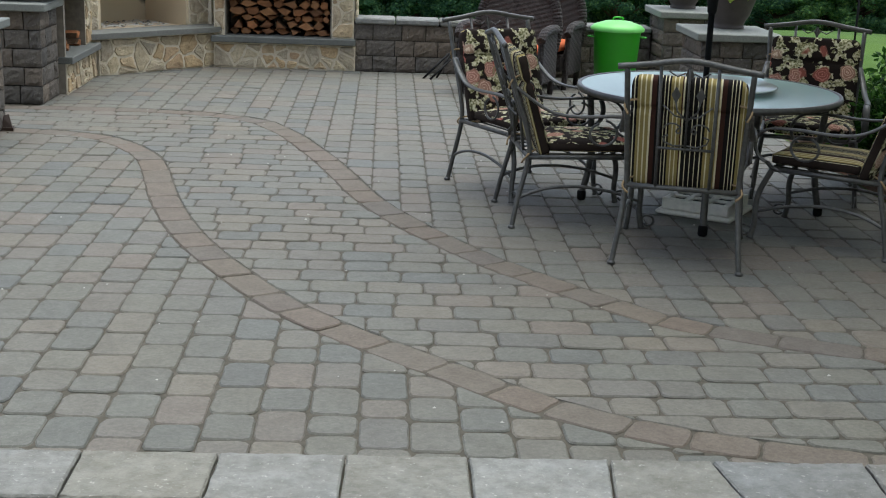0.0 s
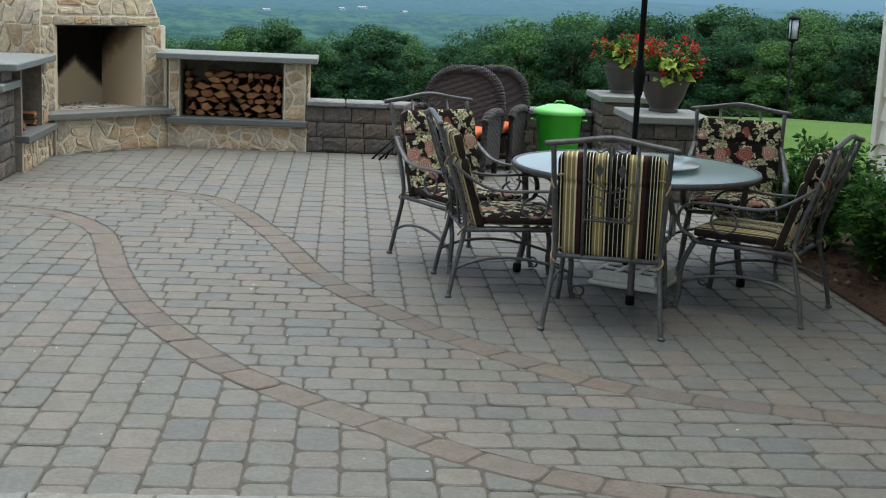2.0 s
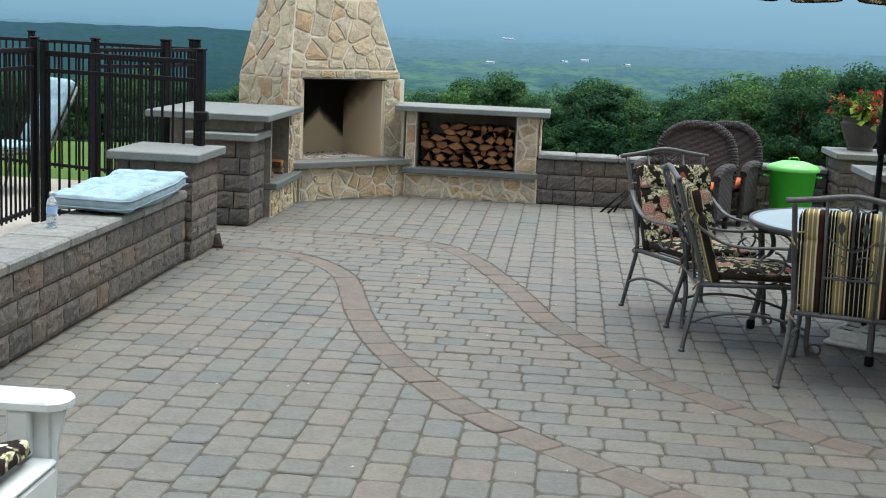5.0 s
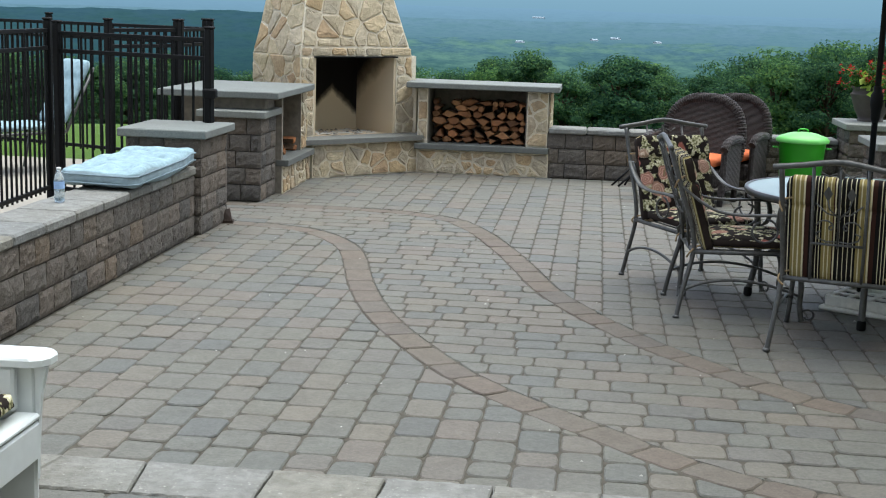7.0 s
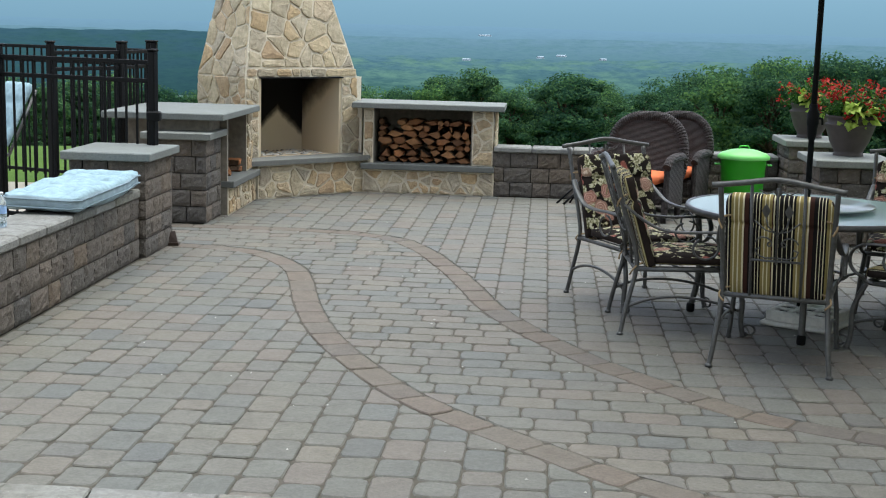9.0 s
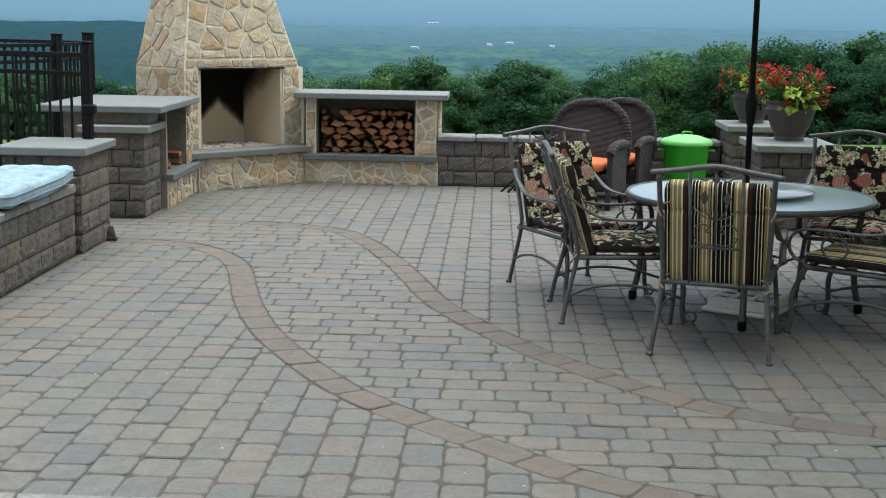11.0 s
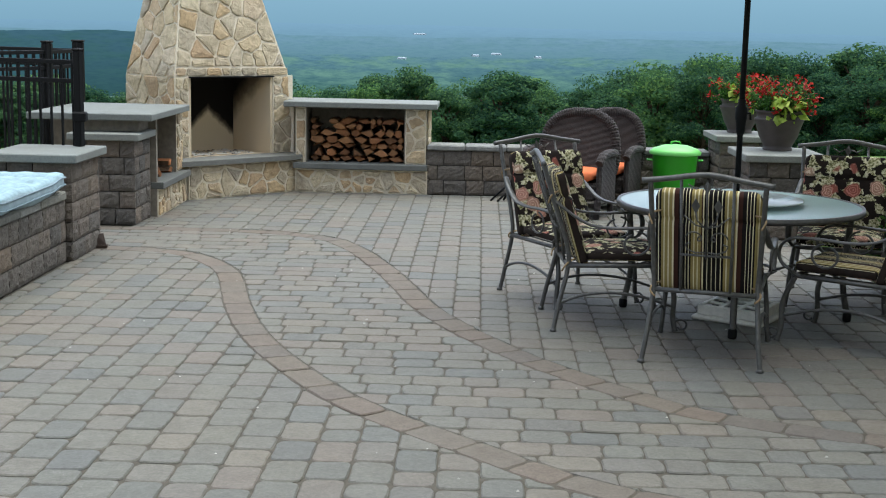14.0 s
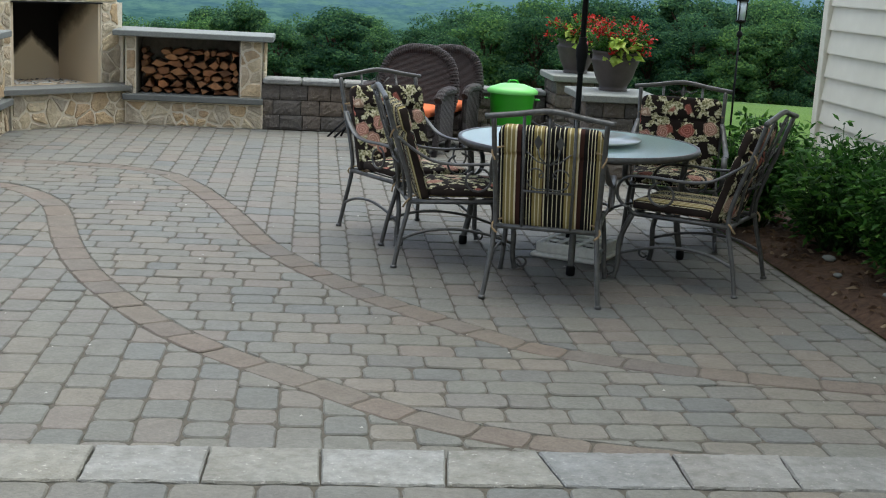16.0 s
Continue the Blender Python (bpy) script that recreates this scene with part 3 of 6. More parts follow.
def paver_geometry(poly, rng, gap=0.0022, depth=0.045):
    q = shrink(poly, gap, 2.0)
    if len(q) < 3:
        return None
    q = bowed(tumbled(q, 0.036, rng), rng)
    n = len(q)
    h = rng.uniform(-0.002, 0.002)
    tx, ty = rng.uniform(-0.016, 0.016), rng.uniform(-0.016, 0.016)
    cx, cy = sum(p[0] for p in q) / n, sum(p[1] for p in q) / n
    lift = lambda x, y, z: (x, y, z + h + (x - cx) * tx + (y - cy) * ty)
    b = inset(q, 0.0052)
    v = [(x, y, -depth) for x, y in q] + [lift(x, y, -0.006) for x, y in q] + [lift(x, y, 0.0) for x, y in b]
    f = [tuple(range(2 * n, 3 * n))]
    for k in range(2):
        for i in range(n):
            j = (i + 1) % n
            f.append((k * n + i, k * n + j, k * n + n + j, k * n + n + i))
    return v, f


def slab_ground(name, x0, y0, x1, y1, z, label):
    s = Shape()
    s.box((x0, y0, z - 0.3), (x1, y1, z - 0.0068))
    return solid(name, s.mesh(name, joint_sand), label, kind="structure")


patio = slab_ground("pavement_patio", -3.26, 4.0, 3.27, 14.4, 0.0, "tumbled grey and tan paver patio with a curving reddish border")
landing = slab_ground("pavement_landing", -4.5, -1.6, 4.3, 4.0, STEP, "raised grey paver landing behind a pale stone step")


# ---- walls of split-face block ----
def block_mesh(ln, h, d, rng, front_rough=0.009):
    """A rough block: length along x, height z, its broken face towards -y."""
    nx, nz = max(5, int(ln / 0.03)), 5
    v, f = [], []
    for k in range(nz + 1):
        for i in range(nx + 1):
            edge = i in (0, nx) or k in (0, nz)
            y = 0.004 + rng.uniform(0, 0.008) if edge else -rng.uniform(-0.002, front_rough)
            x = ln * i / nx + (0 if edge else rng.uniform(-0.01, 0.01))
            z = h * k / nz + (0 if edge else rng.uniform(-0.008, 0.008))
            v.append((x, y, z))
    for k in range(nz):
        for i in range(nx):
            a = k * (nx + 1) + i
            f.append((a, a + 1, a + nx + 2, a + nx + 1))
    n = len(v)
    v += [(0, d, 0), (ln, d, 0), (ln, d, h), (0, d, h)]
    bl, br, tl, tr = 0, nx, nz * (nx + 1), nz * (nx + 1) + nx
    f += [(n, n + 1, *range(br, bl - 1, -1)), (n + 3, *range(tl, tr + 1), n + 2),
          (n, bl, *[k * (nx + 1) for k in range(1, nz + 1)], n + 3), (n + 1, n + 2, *[k * (nx + 1) + nx for k in range(nz, -1, -1)]), (n, n + 3, n + 2, n + 1)]
    return v, f


BLOCKS = {}


def block_row(parent, start, direction, length, z, h, rng, offset=0.0, d=0.10):
    """One course of blocks along a face; the face lies to the right of the direction of travel."""
    dx, dy = direction
    at = -offset
    turn = math.degrees(math.atan2(dy, dx))
    while at < length - 0.02:
        ln = rng.choice((0.2, 0.25, 0.3))
        a, b = max(0.0, at), min(length, at + ln)
        at += ln
        if length - b < 0.09:
            b, at = length, length
        if b - a < 0.03:
            continue
        size = round(b - a, 2)
        key = (size, h, rng.randrange(3))
        if key not in BLOCKS:
            BLOCKS[key] = mesh_of("block", *block_mesh(size - 0.009, h - 0.008, d, rng), block_mat)
        ob = part("block", BLOCKS[key], parent)
        ob.matrix_basis = pose(start[0] + dx * (a + 0.003), start[1] + dy * (a + 0.003), z + 0.003, 0, 0, turn)


def cap_row(parent, x0, y0, x1, y1, z0, z1, rng, along="y", name="cap_stone", mat=None):
    """A row of cap stones with worn edges."""
    at, end = (y0, y1) if along == "y" else (x0, x1)
    while at < end - 0.02:
        ln = rng.uniform(0.38, 0.5)
        b = min(end, at + ln)
        if end - b < 0.2:
            b = end
        s = Shape()
        lo, hi = (x0, at + 0.003, z0), (x1, b - 0.003, z1 + rng.uniform(-0.003, 0.003))
        if along == "x":
            lo, hi = (at + 0.003, y0, z0), (b - 0.003, y1, hi[2])
        s.box(lo, hi, 0.014)
        part(name, s.mesh(name, mat or block_mat), parent)
        at = b


def core(parent, a, b, mat=None, name="core"):
    s = Shape()
    s.box(a, b)
    return part(name, s.mesh(name, mat or block_core), parent)


def build_low_walls():
    rng = random.Random(8)
    w = thing("wall_seat", "low grey split-face block seat wall with worn caps", "wall", kind="structure")
    core(w, (-3.18, 3.0, -0.1), (-2.9, 9.72, 0.472))
    for k in range(3):
        block_row(w, (-2.86, 3.0), (0, 1), 6.72, k * 0.158, 0.158, rng, rng.uniform(0, 0.2), 0.1)
    cap_row(w, -3.24, 3.0, -2.845, 9.71, 0.476, 0.545, rng, mat=coping_mat)
    b = thing("wall_back", "low grey split-face block wall along the patio edge", "wall", kind="structure")
    core(b, (-0.34, 14.36, -0.2), (2.79, 14.62, 0.486))
    for k in range(3):
        block_row(b, (-0.32, 14.32), (1, 0), 3.11, k * 0.163, 0.163, rng, rng.uniform(0, 0.2), 0.1)
    cap_row(b, -0.31, 14.29, 2.79, 14.64, 0.49, 0.55, rng, "x", mat=coping_mat)


def build_pier(label, x0, y0, x1, y1, courses=5, h=0.15, cap=0.065, over=0.05, top=None):
    rng = random.Random(int(y0 * 100))
    p = thing("pier", label, "pier", group="block piers")
    top = top or courses * h
    h = top / courses
    core(p, (x0 + 0.06, y0 + 0.06, -0.05), (x1 - 0.06, y1 - 0.06, top - 0.003))
    for k in range(courses):
        sh = 0.0 if k % 2 else 0.14
        block_row(p, (x0, y0), (1, 0), x1 - x0, k * h, h, rng, sh, 0.055)
        block_row(p, (x1, y0 + 0.014), (0, 1), y1 - y0 - 0.028, k * h, h, rng, 0.14 - sh, 0.055)
        block_row(p, (x0, y1 - 0.014), (0, -1), y1 - y0 - 0.028, k * h, h, rng, sh, 0.055)
        block_row(p, (x1, y1), (-1, 0), x1 - x0, k * h, h, rng, 0.14 - sh, 0.055)
    s = Shape()
    s.box((x0 - over, y0 - over, top), (x1 + over, y1 + over, top + cap), 0.008)
    part("cap_slab", s.mesh("cap_slab", pale_slab), p, "smooth pale bluestone cap")
    return p


build_low_walls()
build_pier("square grey block pier with a pale stone cap at the gate", -3.42, 9.73, -2.81, 10.45, 5, top=0.755)
build_pier("square grey block pier with a pale cap beside the fireplace", -3.37, 11.58, -2.82, 12.14, 5, top=0.765)
build_pier("block pier with a pale cap at the low wall", 2.80, 13.80, 3.45, 14.55, 5, top=0.698)
build_pier("block pier with a pale cap beside the lawn", 2.68, 11.66, 3.32, 12.44, 5, top=0.70)

# ---- fireplace ----
FIRE = Matrix(((0.70711, -0.70711, 0, -2.72), (0.70711, 0.70711, 0, 13.35), (0, 0, 1, 0), (0, 0, 0, 1)))  # x along the hearth, y into the chimney


def stones(region, size, rng, gap=0.0105):
    """Irregular stones that fill a convex region: cells round scattered points."""
    xs, ys = [p[0] for p in region], [p[1] for p in region]
    pts = []
    tries = 0
    want = max(2, int(abs(area(region)) / (size * size)))
    while len(pts) < want and tries < 4000:
        tries += 1
        p = (rng.uniform(min(xs), max(xs)), rng.uniform(min(ys), max(ys)))
        if len(cut_all(p, region)) and all(math.hypot((p[0] - q[0]) * 0.8, (p[1] - q[1]) * 1.15) > size * rng.uniform(0.42, 0.74) for q in pts):
            pts.append(p)
    out = []
    for p in pts:
        c = list(region)
        for q in pts:
            if q != p:
                nx, ny = p[0] - q[0], p[1] - q[1]
                l = math.hypot(nx, ny)
                t = rng.uniform(0.46, 0.54)
                c = cut(c, (p[0] + q[0]) / 2, (p[1] + q[1]) / 2, nx / l, ny / l)
                if len(c) < 3:
                    break
        c = shrink(c, gap) if len(c) >= 3 else []
        if len(c) >= 3 and abs(area(c)) > 0.0012:
            out.append(c)
    return out


def cut_all(p, region):
    """[p] if it lies inside the convex region."""
    for i in range(len(region)):
        a, b = region[i], region[(i + 1) % len(region)]
        if (b[0] - a[0]) * (p[1] - a[1]) - (b[1] - a[1]) * (p[0] - a[0]) < 0:
            return []
    return [p]


def stone_face(parent, region, m, size, seed, proud=0.015):
    """Stones laid on a flat face: region in the face's own x and height, m places it (its -y looks out)."""
    rng = random.Random(seed)
    for c in stones(region, size, rng):
        c = tumbled(c, 0.022, rng)
        n = len(c)
        cx, cy = sum(p[0] for p in c) / n, sum(p[1] for p in c) / n
        pr = proud * rng.uniform(0.7, 1.3)
        jig = []
        for i in range(n):
            (xa, za), (xb, zb) = c[i], c[(i + 1) % n]
            jig.append((xa + rng.uniform(-0.004, 0.004), za + rng.uniform(-0.004, 0.004)))
            if math.hypot(xb - xa, zb - za) > 0.05:
                q, o = rng.uniform(0.35, 0.65), rng.uniform(-0.010, 0.005)
                l = math.hypot(xb - xa, zb - za)
                jig.append((xa + (xb - xa) * q + (zb - za) / l * o, za + (zb - za) * q - (xb - xa) / l * o))
        n = len(jig)
        a, b = inset(jig, 0.004), inset(jig, 0.017)
        tilt, tz = rng.uniform(-0.05, 0.05), rng.uniform(-0.05, 0.05)
        face = lambda x, z, d: (x, -(d + (x - cx) * tilt + (z - cy) * tz), z)
        v = [(x, 0.002, z) for x, z in jig] + [face(x, z, pr * 0.6) for x, z in jig] + [face(x, z, pr * 0.9) for x, z in a]
        v += [face(x, z, pr + rng.uniform(-0.004, 0.004)) for x, z in b] + [face(cx, cy, pr + rng.uniform(0, 0.006))]
        f = []
        for k in range(3):
            for i in range(n):
                j = (i + 1) % n
                f.append((k * n + i, k * n + j, k * n + n + j, k * n + n + i))
        f += [(3 * n + i, 3 * n + (i + 1) % n, 4 * n) for i in range(n)]
        v = [m @ Vector(p) for p in v]
        part("stone", mesh_of("stone", v, f, field_stone), parent)


def rect(x0, z0, x1, z1):
    return [(x0, z0), (x1, z0), (x1, z1), (x0, z1)]


def face_at(x, y, turn):
    """Places a face whose x runs from (x, y) at that turn and which looks to its right-hand side."""
    return pose(x, y, 0, 0, 0, turn)


def soot_material():
    m = Mat("sooted_firebrick", 0.95, 0, 0.15)
    x, z = m.axis(0), m.axis(2)
    n = m.noise(7, 5)
    peak = m.math("SUBTRACT", 0.88, m.math("MULTIPLY", m.math("ABSOLUTE", m.math("SUBTRACT", x, 0.88)), 0.85))
    d = m.math("ADD", m.math("SUBTRACT", z, peak), m.math("MULTIPLY", m.math("SUBTRACT", n, 0.5), 0.14))
    c = m.ramp(m.math("ADD", m.math("MULTIPLY", d, 4.0), 0.5), [(0.25, srgb(200, 186, 160)), (0.5, srgb(96, 88, 76)), (0.7, srgb(26, 24, 22))])
    m.color(c).bump(m.noise(60, 4), 0.4, 0.004)
    return m.m


def side_soot_material():
    m = Mat("smoked_side_lining", 0.95, 0, 0.15)
    y, z = m.axis(1), m.axis(2)
    line = m.math("SUBTRACT", 1.42, m.math("MULTIPLY", m.math("SUBTRACT", y, 0.25), 0.75))
    d = m.math("ADD", m.math("SUBTRACT", z, line), m.math("MULTIPLY", m.math("SUBTRACT", m.noise(6, 5), 0.5), 0.2))
    m.color(m.ramp(m.math("ADD", m.math("MULTIPLY", d, 1.8), 0.5), [(0.2, srgb(204, 187, 158)), (0.55, srgb(108, 98, 84)), (0.85, srgb(34, 31, 28))])).bump(m.noise(60, 4), 0.4, 0.004)
    return m.m


def build_fireplace():
    side_lining = side_soot_material()
    fp = new("fireplace")
    fp.matrix_basis = FIRE
    tagged(fp, "tapered corner fireplace of tan field stone with a sooted firebox", "fireplace")
    s = Shape()
    s.box((0.0, 0.02, -0.05), (1.47, 1.25, 0.355))
    part("hearth_base", s.mesh("hearth_base", mortar), fp)
    stone_face(fp, rect(0.0, 0.0, 1.46, 0.35), Matrix.Translation((0, 0.02, 0)), 0.15, 31)
    s = Shape()
    s.prism([(-0.12, -0.05), (1.46, -0.05), (1.62, 0.16), (1.62, 0.30), (-0.2, 0.30), (-0.2, 0.03)], 0.357, 0.41, 0.006)
    part("hearth_slab", s.mesh("hearth_slab", bluestone), fp, "blue-grey stone hearth slab with ash on it")
    s = Shape()
    s.box((0.15, 0.304, 0.357), (1.27, 1.02, 0.40))
    part("firebox_floor", s.mesh("firebox_floor", refractory), fp)
    yl = 0.25
    ul, ur = 0.17, 1.25
    # jambs, lintel and chimney body, as mortar behind the stones
    for name, lo, hi in (("jamb", (0.0, yl + 0.02, 0.41), (ul, 1.25, 1.262)), ("jamb", (ur, yl + 0.02, 0.41), (1.52, 1.25, 1.262)), ("firebox_shell", (ul - 0.001, 1.03, 0.41), (ur + 0.001, 1.25, 1.262))):
        core(fp, lo, hi, mortar, name)
    s = Shape()
    s.prism([(1.46, 0.3), (1.5, 0.22), (1.62, 0.34), (1.9, 0.62), (1.5, 1.262)], -0.05, 0.93)
    part("buttress", s.mesh("buttress", mortar), fp)
    body = Shape()
    rings = [(0.0, 1.46, yl + 0.02, 1.25, 1.262), (0.16, 1.20, yl + 0.16, 1.10, 2.1), (0.34, 1.02, yl + 0.3, 0.98, 3.2), (0.36, 1.0, yl + 0.32, 0.96, 4.0)]
    v, f = [], []
    for a, b, c, d, z in rings:
        v += [(a, c, z), (b, c, z), (b, d, z), (a, d, z)]
    for k in range(3):
        for i in range(4):
            j = (i + 1) % 4
            f.append((k * 4 + i, k * 4 + j, k * 4 + 4 + j, k * 4 + 4 + i))
    f += [(0, 3, 2, 1), (12, 13, 14, 15)]
    body.add(v, f)
    part("chimney_body", body.mesh("chimney_body", mortar), fp)
    # lining
    s = Shape()
    s.box((ul + 0.001, 1.0, 0.40), (ur - 0.001, 1.029, 1.26))
    part("firebox_back", s.mesh("firebox_back", soot_material()), fp, "pale fire-brick back with a black soot stain")
    for a, b in ((ul + 0.001, ul + 0.03), (ur - 0.03, ur - 0.001)):
        s = Shape()
        s.box((a, yl + 0.03, 0.40), (b, 0.998, 1.26))
        part("firebox_side", s.mesh("firebox_side", side_lining), fp)
    s = Shape()
    s.box((ul, yl - 0.012, 1.247), (ur, yl + 0.10, 1.261))
    part("lintel_bar", s.mesh("lintel_bar", black_metal), fp)
    front = Matrix.Translation((0, yl + 0.02, 0))
    stone_face(fp, rect(0.0, 0.41, ul, 1.262), front, 0.12, 41)
    stone_face(fp, [(ur, 0.41), (1.52, 0.41), (1.46, 1.262), (ur, 1.262)], front, 0.15, 42)
    stone_face(fp, rect(0.01, 1.262, 1.45, 1.36), front, 0.14, 43)
    lean = Matrix.Translation((0, yl + 0.02, 1.262)) @ Matrix.Rotation(-math.atan2(0.14, 0.86), 4, "X") @ Matrix.Translation((0, 0, -1.262))
    stone_face(fp, [(0.025, 1.36), (1.42, 1.36), (1.20, 2.11), (0.16, 2.11)], lean, 0.19, 44)
    lean2 = Matrix.Translation((0, yl + 0.16, 2.1)) @ Matrix.Rotation(-math.atan2(0.14, 1.1), 4, "X") @ Matrix.Translation((0, 0, -2.1))
    stone_face(fp, [(0.17, 2.12), (1.19, 2.12), (1.02, 3.2), (0.34, 3.2)], lean2, 0.2, 45)
    side = Matrix.Translation((0, 1.25, 0)) @ Matrix.Rotation(radians(-90), 4, "Z")
    stone_face(fp, rect(0.0, 0.41, 0.98, 1.262), side, 0.19, 46)
    tilt = side @ Matrix.Translation((0, 0, 1.262)) @ Matrix.Rotation(-math.atan2(0.16, 0.86), 4, "X") @ Matrix.Translation((0, 0, -1.262))
    stone_face(fp, [(0.0, 1.25), (0.98, 1.25), (0.84, 2.11), (0.15, 2.11)], tilt, 0.19, 47)
    rng = random.Random(3)
    ash = Shape()
    for _ in range(160):
        x, y, r = rng.uniform(0.25, 1.15), rng.uniform(0.38, 0.9), rng.uniform(0.01, 0.04)
        a = rng.uniform(0, 3)
        ash.add([(x - r, y - r * 0.6, 0.41), (x + r, y - r * 0.4, 0.41), (x + r * 0.5, y + r, 0.41), (x, y, 0.41 + r * 0.35)], [(0, 2, 1), (0, 1, 3), (1, 2, 3), (2, 0, 3)])
    tagged(solid("ash", ash.mesh("ash", mottled("pale_ash", [(0, srgb(214, 210, 202)), (0.6, srgb(190, 186, 178)), (0.7, srgb(70, 66, 62)), (1, srgb(128, 120, 110))], "island", 60, 12, 0.95)), "pale ash and char lying in the firebox", "ash", kind="stuff"), "").matrix_basis = FIRE


build_fireplace()

log_bark = plain("log_bark", srgb(92, 74, 58), 0.95, 0, 0.2, 0.4, 30, 0.8, 0.01)


def log_end_material():
    m = Mat("split_wood", 0.85, 0, 0.2)
    r = m.each()
    co = m.shifted(r)
    n = m.noise(16, 5, 0.6, co)
    c = m.ramp(r, [(0, srgb(158, 108, 70)), (0.3, srgb(116, 78, 54)), (0.55, srgb(184, 134, 90)), (0.8, srgb(92, 66, 48)), (1, srgb(168, 112, 72))])
    m.color(m.mix(m.ramp(n, [(0.35, (0.6, 0.6, 0.6)), (0.65, (0, 0, 0))]), c, srgb(122, 86, 58))).bump(m.noise(70, 4, 0.6, co), 0.5, 0.006)
    return m.m


log_end = log_end_material()


def stack_logs(to_world, x0, x1, z0, height, depth, seed):
    """Split firewood stacked with its ends to the front."""
    rng = random.Random(seed)
    z = z0
    row = 0
    while z < z0 + height:
        h = rng.uniform(0.055, 0.092)
        x = x0 + rng.uniform(0, 0.03)
        while x < x1 - 0.06:
            wd = min(rng.uniform(0.1, 0.2), x1 - x)
            if z - z0 > height - 0.12 and rng.random() < 0.35 * (1.2 - (x - x0) / (x1 - x0)):
                x += wd
                continue
            kind = rng.random()
            if kind < 0.1:
                wd = h * 1.05
            n = 9 if kind < 0.1 else rng.choice((3, 4, 4, 5, 6))
            pts = []
            for k in range(n):
                a = 2 * math.pi * (k + rng.uniform(-0.3, 0.3)) / n + (rng.choice((0.5, -0.5, 1.57)) if k == 0 and n == 3 else 0)
                q = 1.0 if kind < 0.1 else rng.uniform(0.84, 1.22)
                pts.append((math.cos(a) * wd * 0.52 * q, math.sin(a) * h * 0.56 * q))
            yo = rng.uniform(-0.05, 0.07)
            v = [(px, yo + rng.uniform(0, 0.012), pz) for px, pz in pts] + [(px * 0.95, depth, pz * 0.95) for px, pz in pts] + [(px * 0.82, yo - 0.006 + rng.uniform(-0.006, 0.006), pz * 0.8) for px, pz in pts]
            f = [tuple(range(2 * n, 3 * n))] + [(i, n + i, n + (i + 1) % n, (i + 1) % n) for i in range(n)] + [(i, (i + 1) % n, 2 * n + (i + 1) % n, 2 * n + i) for i in range(n)]
            me = mesh_of("firewood_log", v, f, [log_end, log_bark], [0] + [1 if kind < 0.1 or rng.random() < 0.4 else 0 for _ in range(n)] + [0] * n)
            ob = new("firewood_log", me)
            ob.matrix_basis = to_world @ Matrix.Translation((x + wd / 2, 0, z + h / 2)) @ Matrix.Rotation(rng.uniform(-0.18, 0.18), 4, "Y")
            tagged(ob, "split brown firewood log stacked in the stone wood box", "log", "stacked firewood")
            x += wd * 1.0
        z += h * 0.95
        row += 1


box_lining = plain("grey_box_lining", srgb(128, 121, 110), 0.95, 0, 0.2, 0.25, 18, 0.4, 0.005)


def build_wood_box(name, label, m, length, opening, seed, slab_extra=(0.12, 0.1), back=0.62):
    """Stone wood box: its front looks to -y in its own frame, x from 0 to length."""
    wb = new(name)
    wb.matrix_basis = m
    tagged(wb, label, "wood box")
    o0, o1 = opening
    s = Shape()
    s.box((0, 0.02, -0.05), (length, back, 0.262))
    s.box((o1, 0.05, 0.262), (length - 0.02, back, 0.935))
    s.box((0, 0.05, 0.262), (o0, back, 0.935))
    s.box((o0, back - 0.08, 0.262), (o1, back, 0.935))
    part("body", s.mesh("body", mortar), wb)
    s = Shape()
    s.box((o0 + 0.001, back - 0.1, 0.33), (o1 - 0.001, back - 0.081, 0.934))
    part("back_panel", s.mesh("back_panel", box_lining), wb)
    # thin grey sheets added over the pale mortar, standing for shade in the opening
    for xa in (o0 + 0.001, o1 - 0.012):
        s = Shape()
        s.box((xa, 0.052, 0.33), (xa + 0.011, back - 0.102, 0.934))
        part("side_panel", s.mesh("side_panel", box_lining), wb)
    stone_face(wb, rect(0, 0, length, 0.255), Matrix.Translation((0, 0.02, 0)), 0.12, seed)
    if length - o1 > 0.1:
        stone_face(wb, rect(o1, 0.335, length - 0.02, 0.93), Matrix.Translation((0, 0.05, 0)), 0.13, seed + 1)
        stone_face(wb, rect(0, 0, back, 0.93), Matrix.Translation((length, 0.05, 0)) @ Matrix.Rotation(radians(90), 4, "Z"), 0.15, seed + 2)
    if o0 > 0.04:
        stone_face(wb, rect(0, 0.335, o0, 0.93), Matrix.Translation((0, 0.05, 0)), 0.12, seed + 3)
    s = Shape()
    s.box((-0.02, -0.04, 0.264), (length, back - 0.085, 0.328), 0.007)
    part("low_slab", s.mesh("low_slab", bluestone), wb, "blue-grey stone shelf under the logs")
    s = Shape()
    s.box((-slab_extra[0], -0.06, 0.937), (length + slab_extra[1], back + 0.08, 1.0), 0.008)
    part("top_slab", s.mesh("top_slab", pale_slab), wb, "pale smooth bluestone top")
    return wb


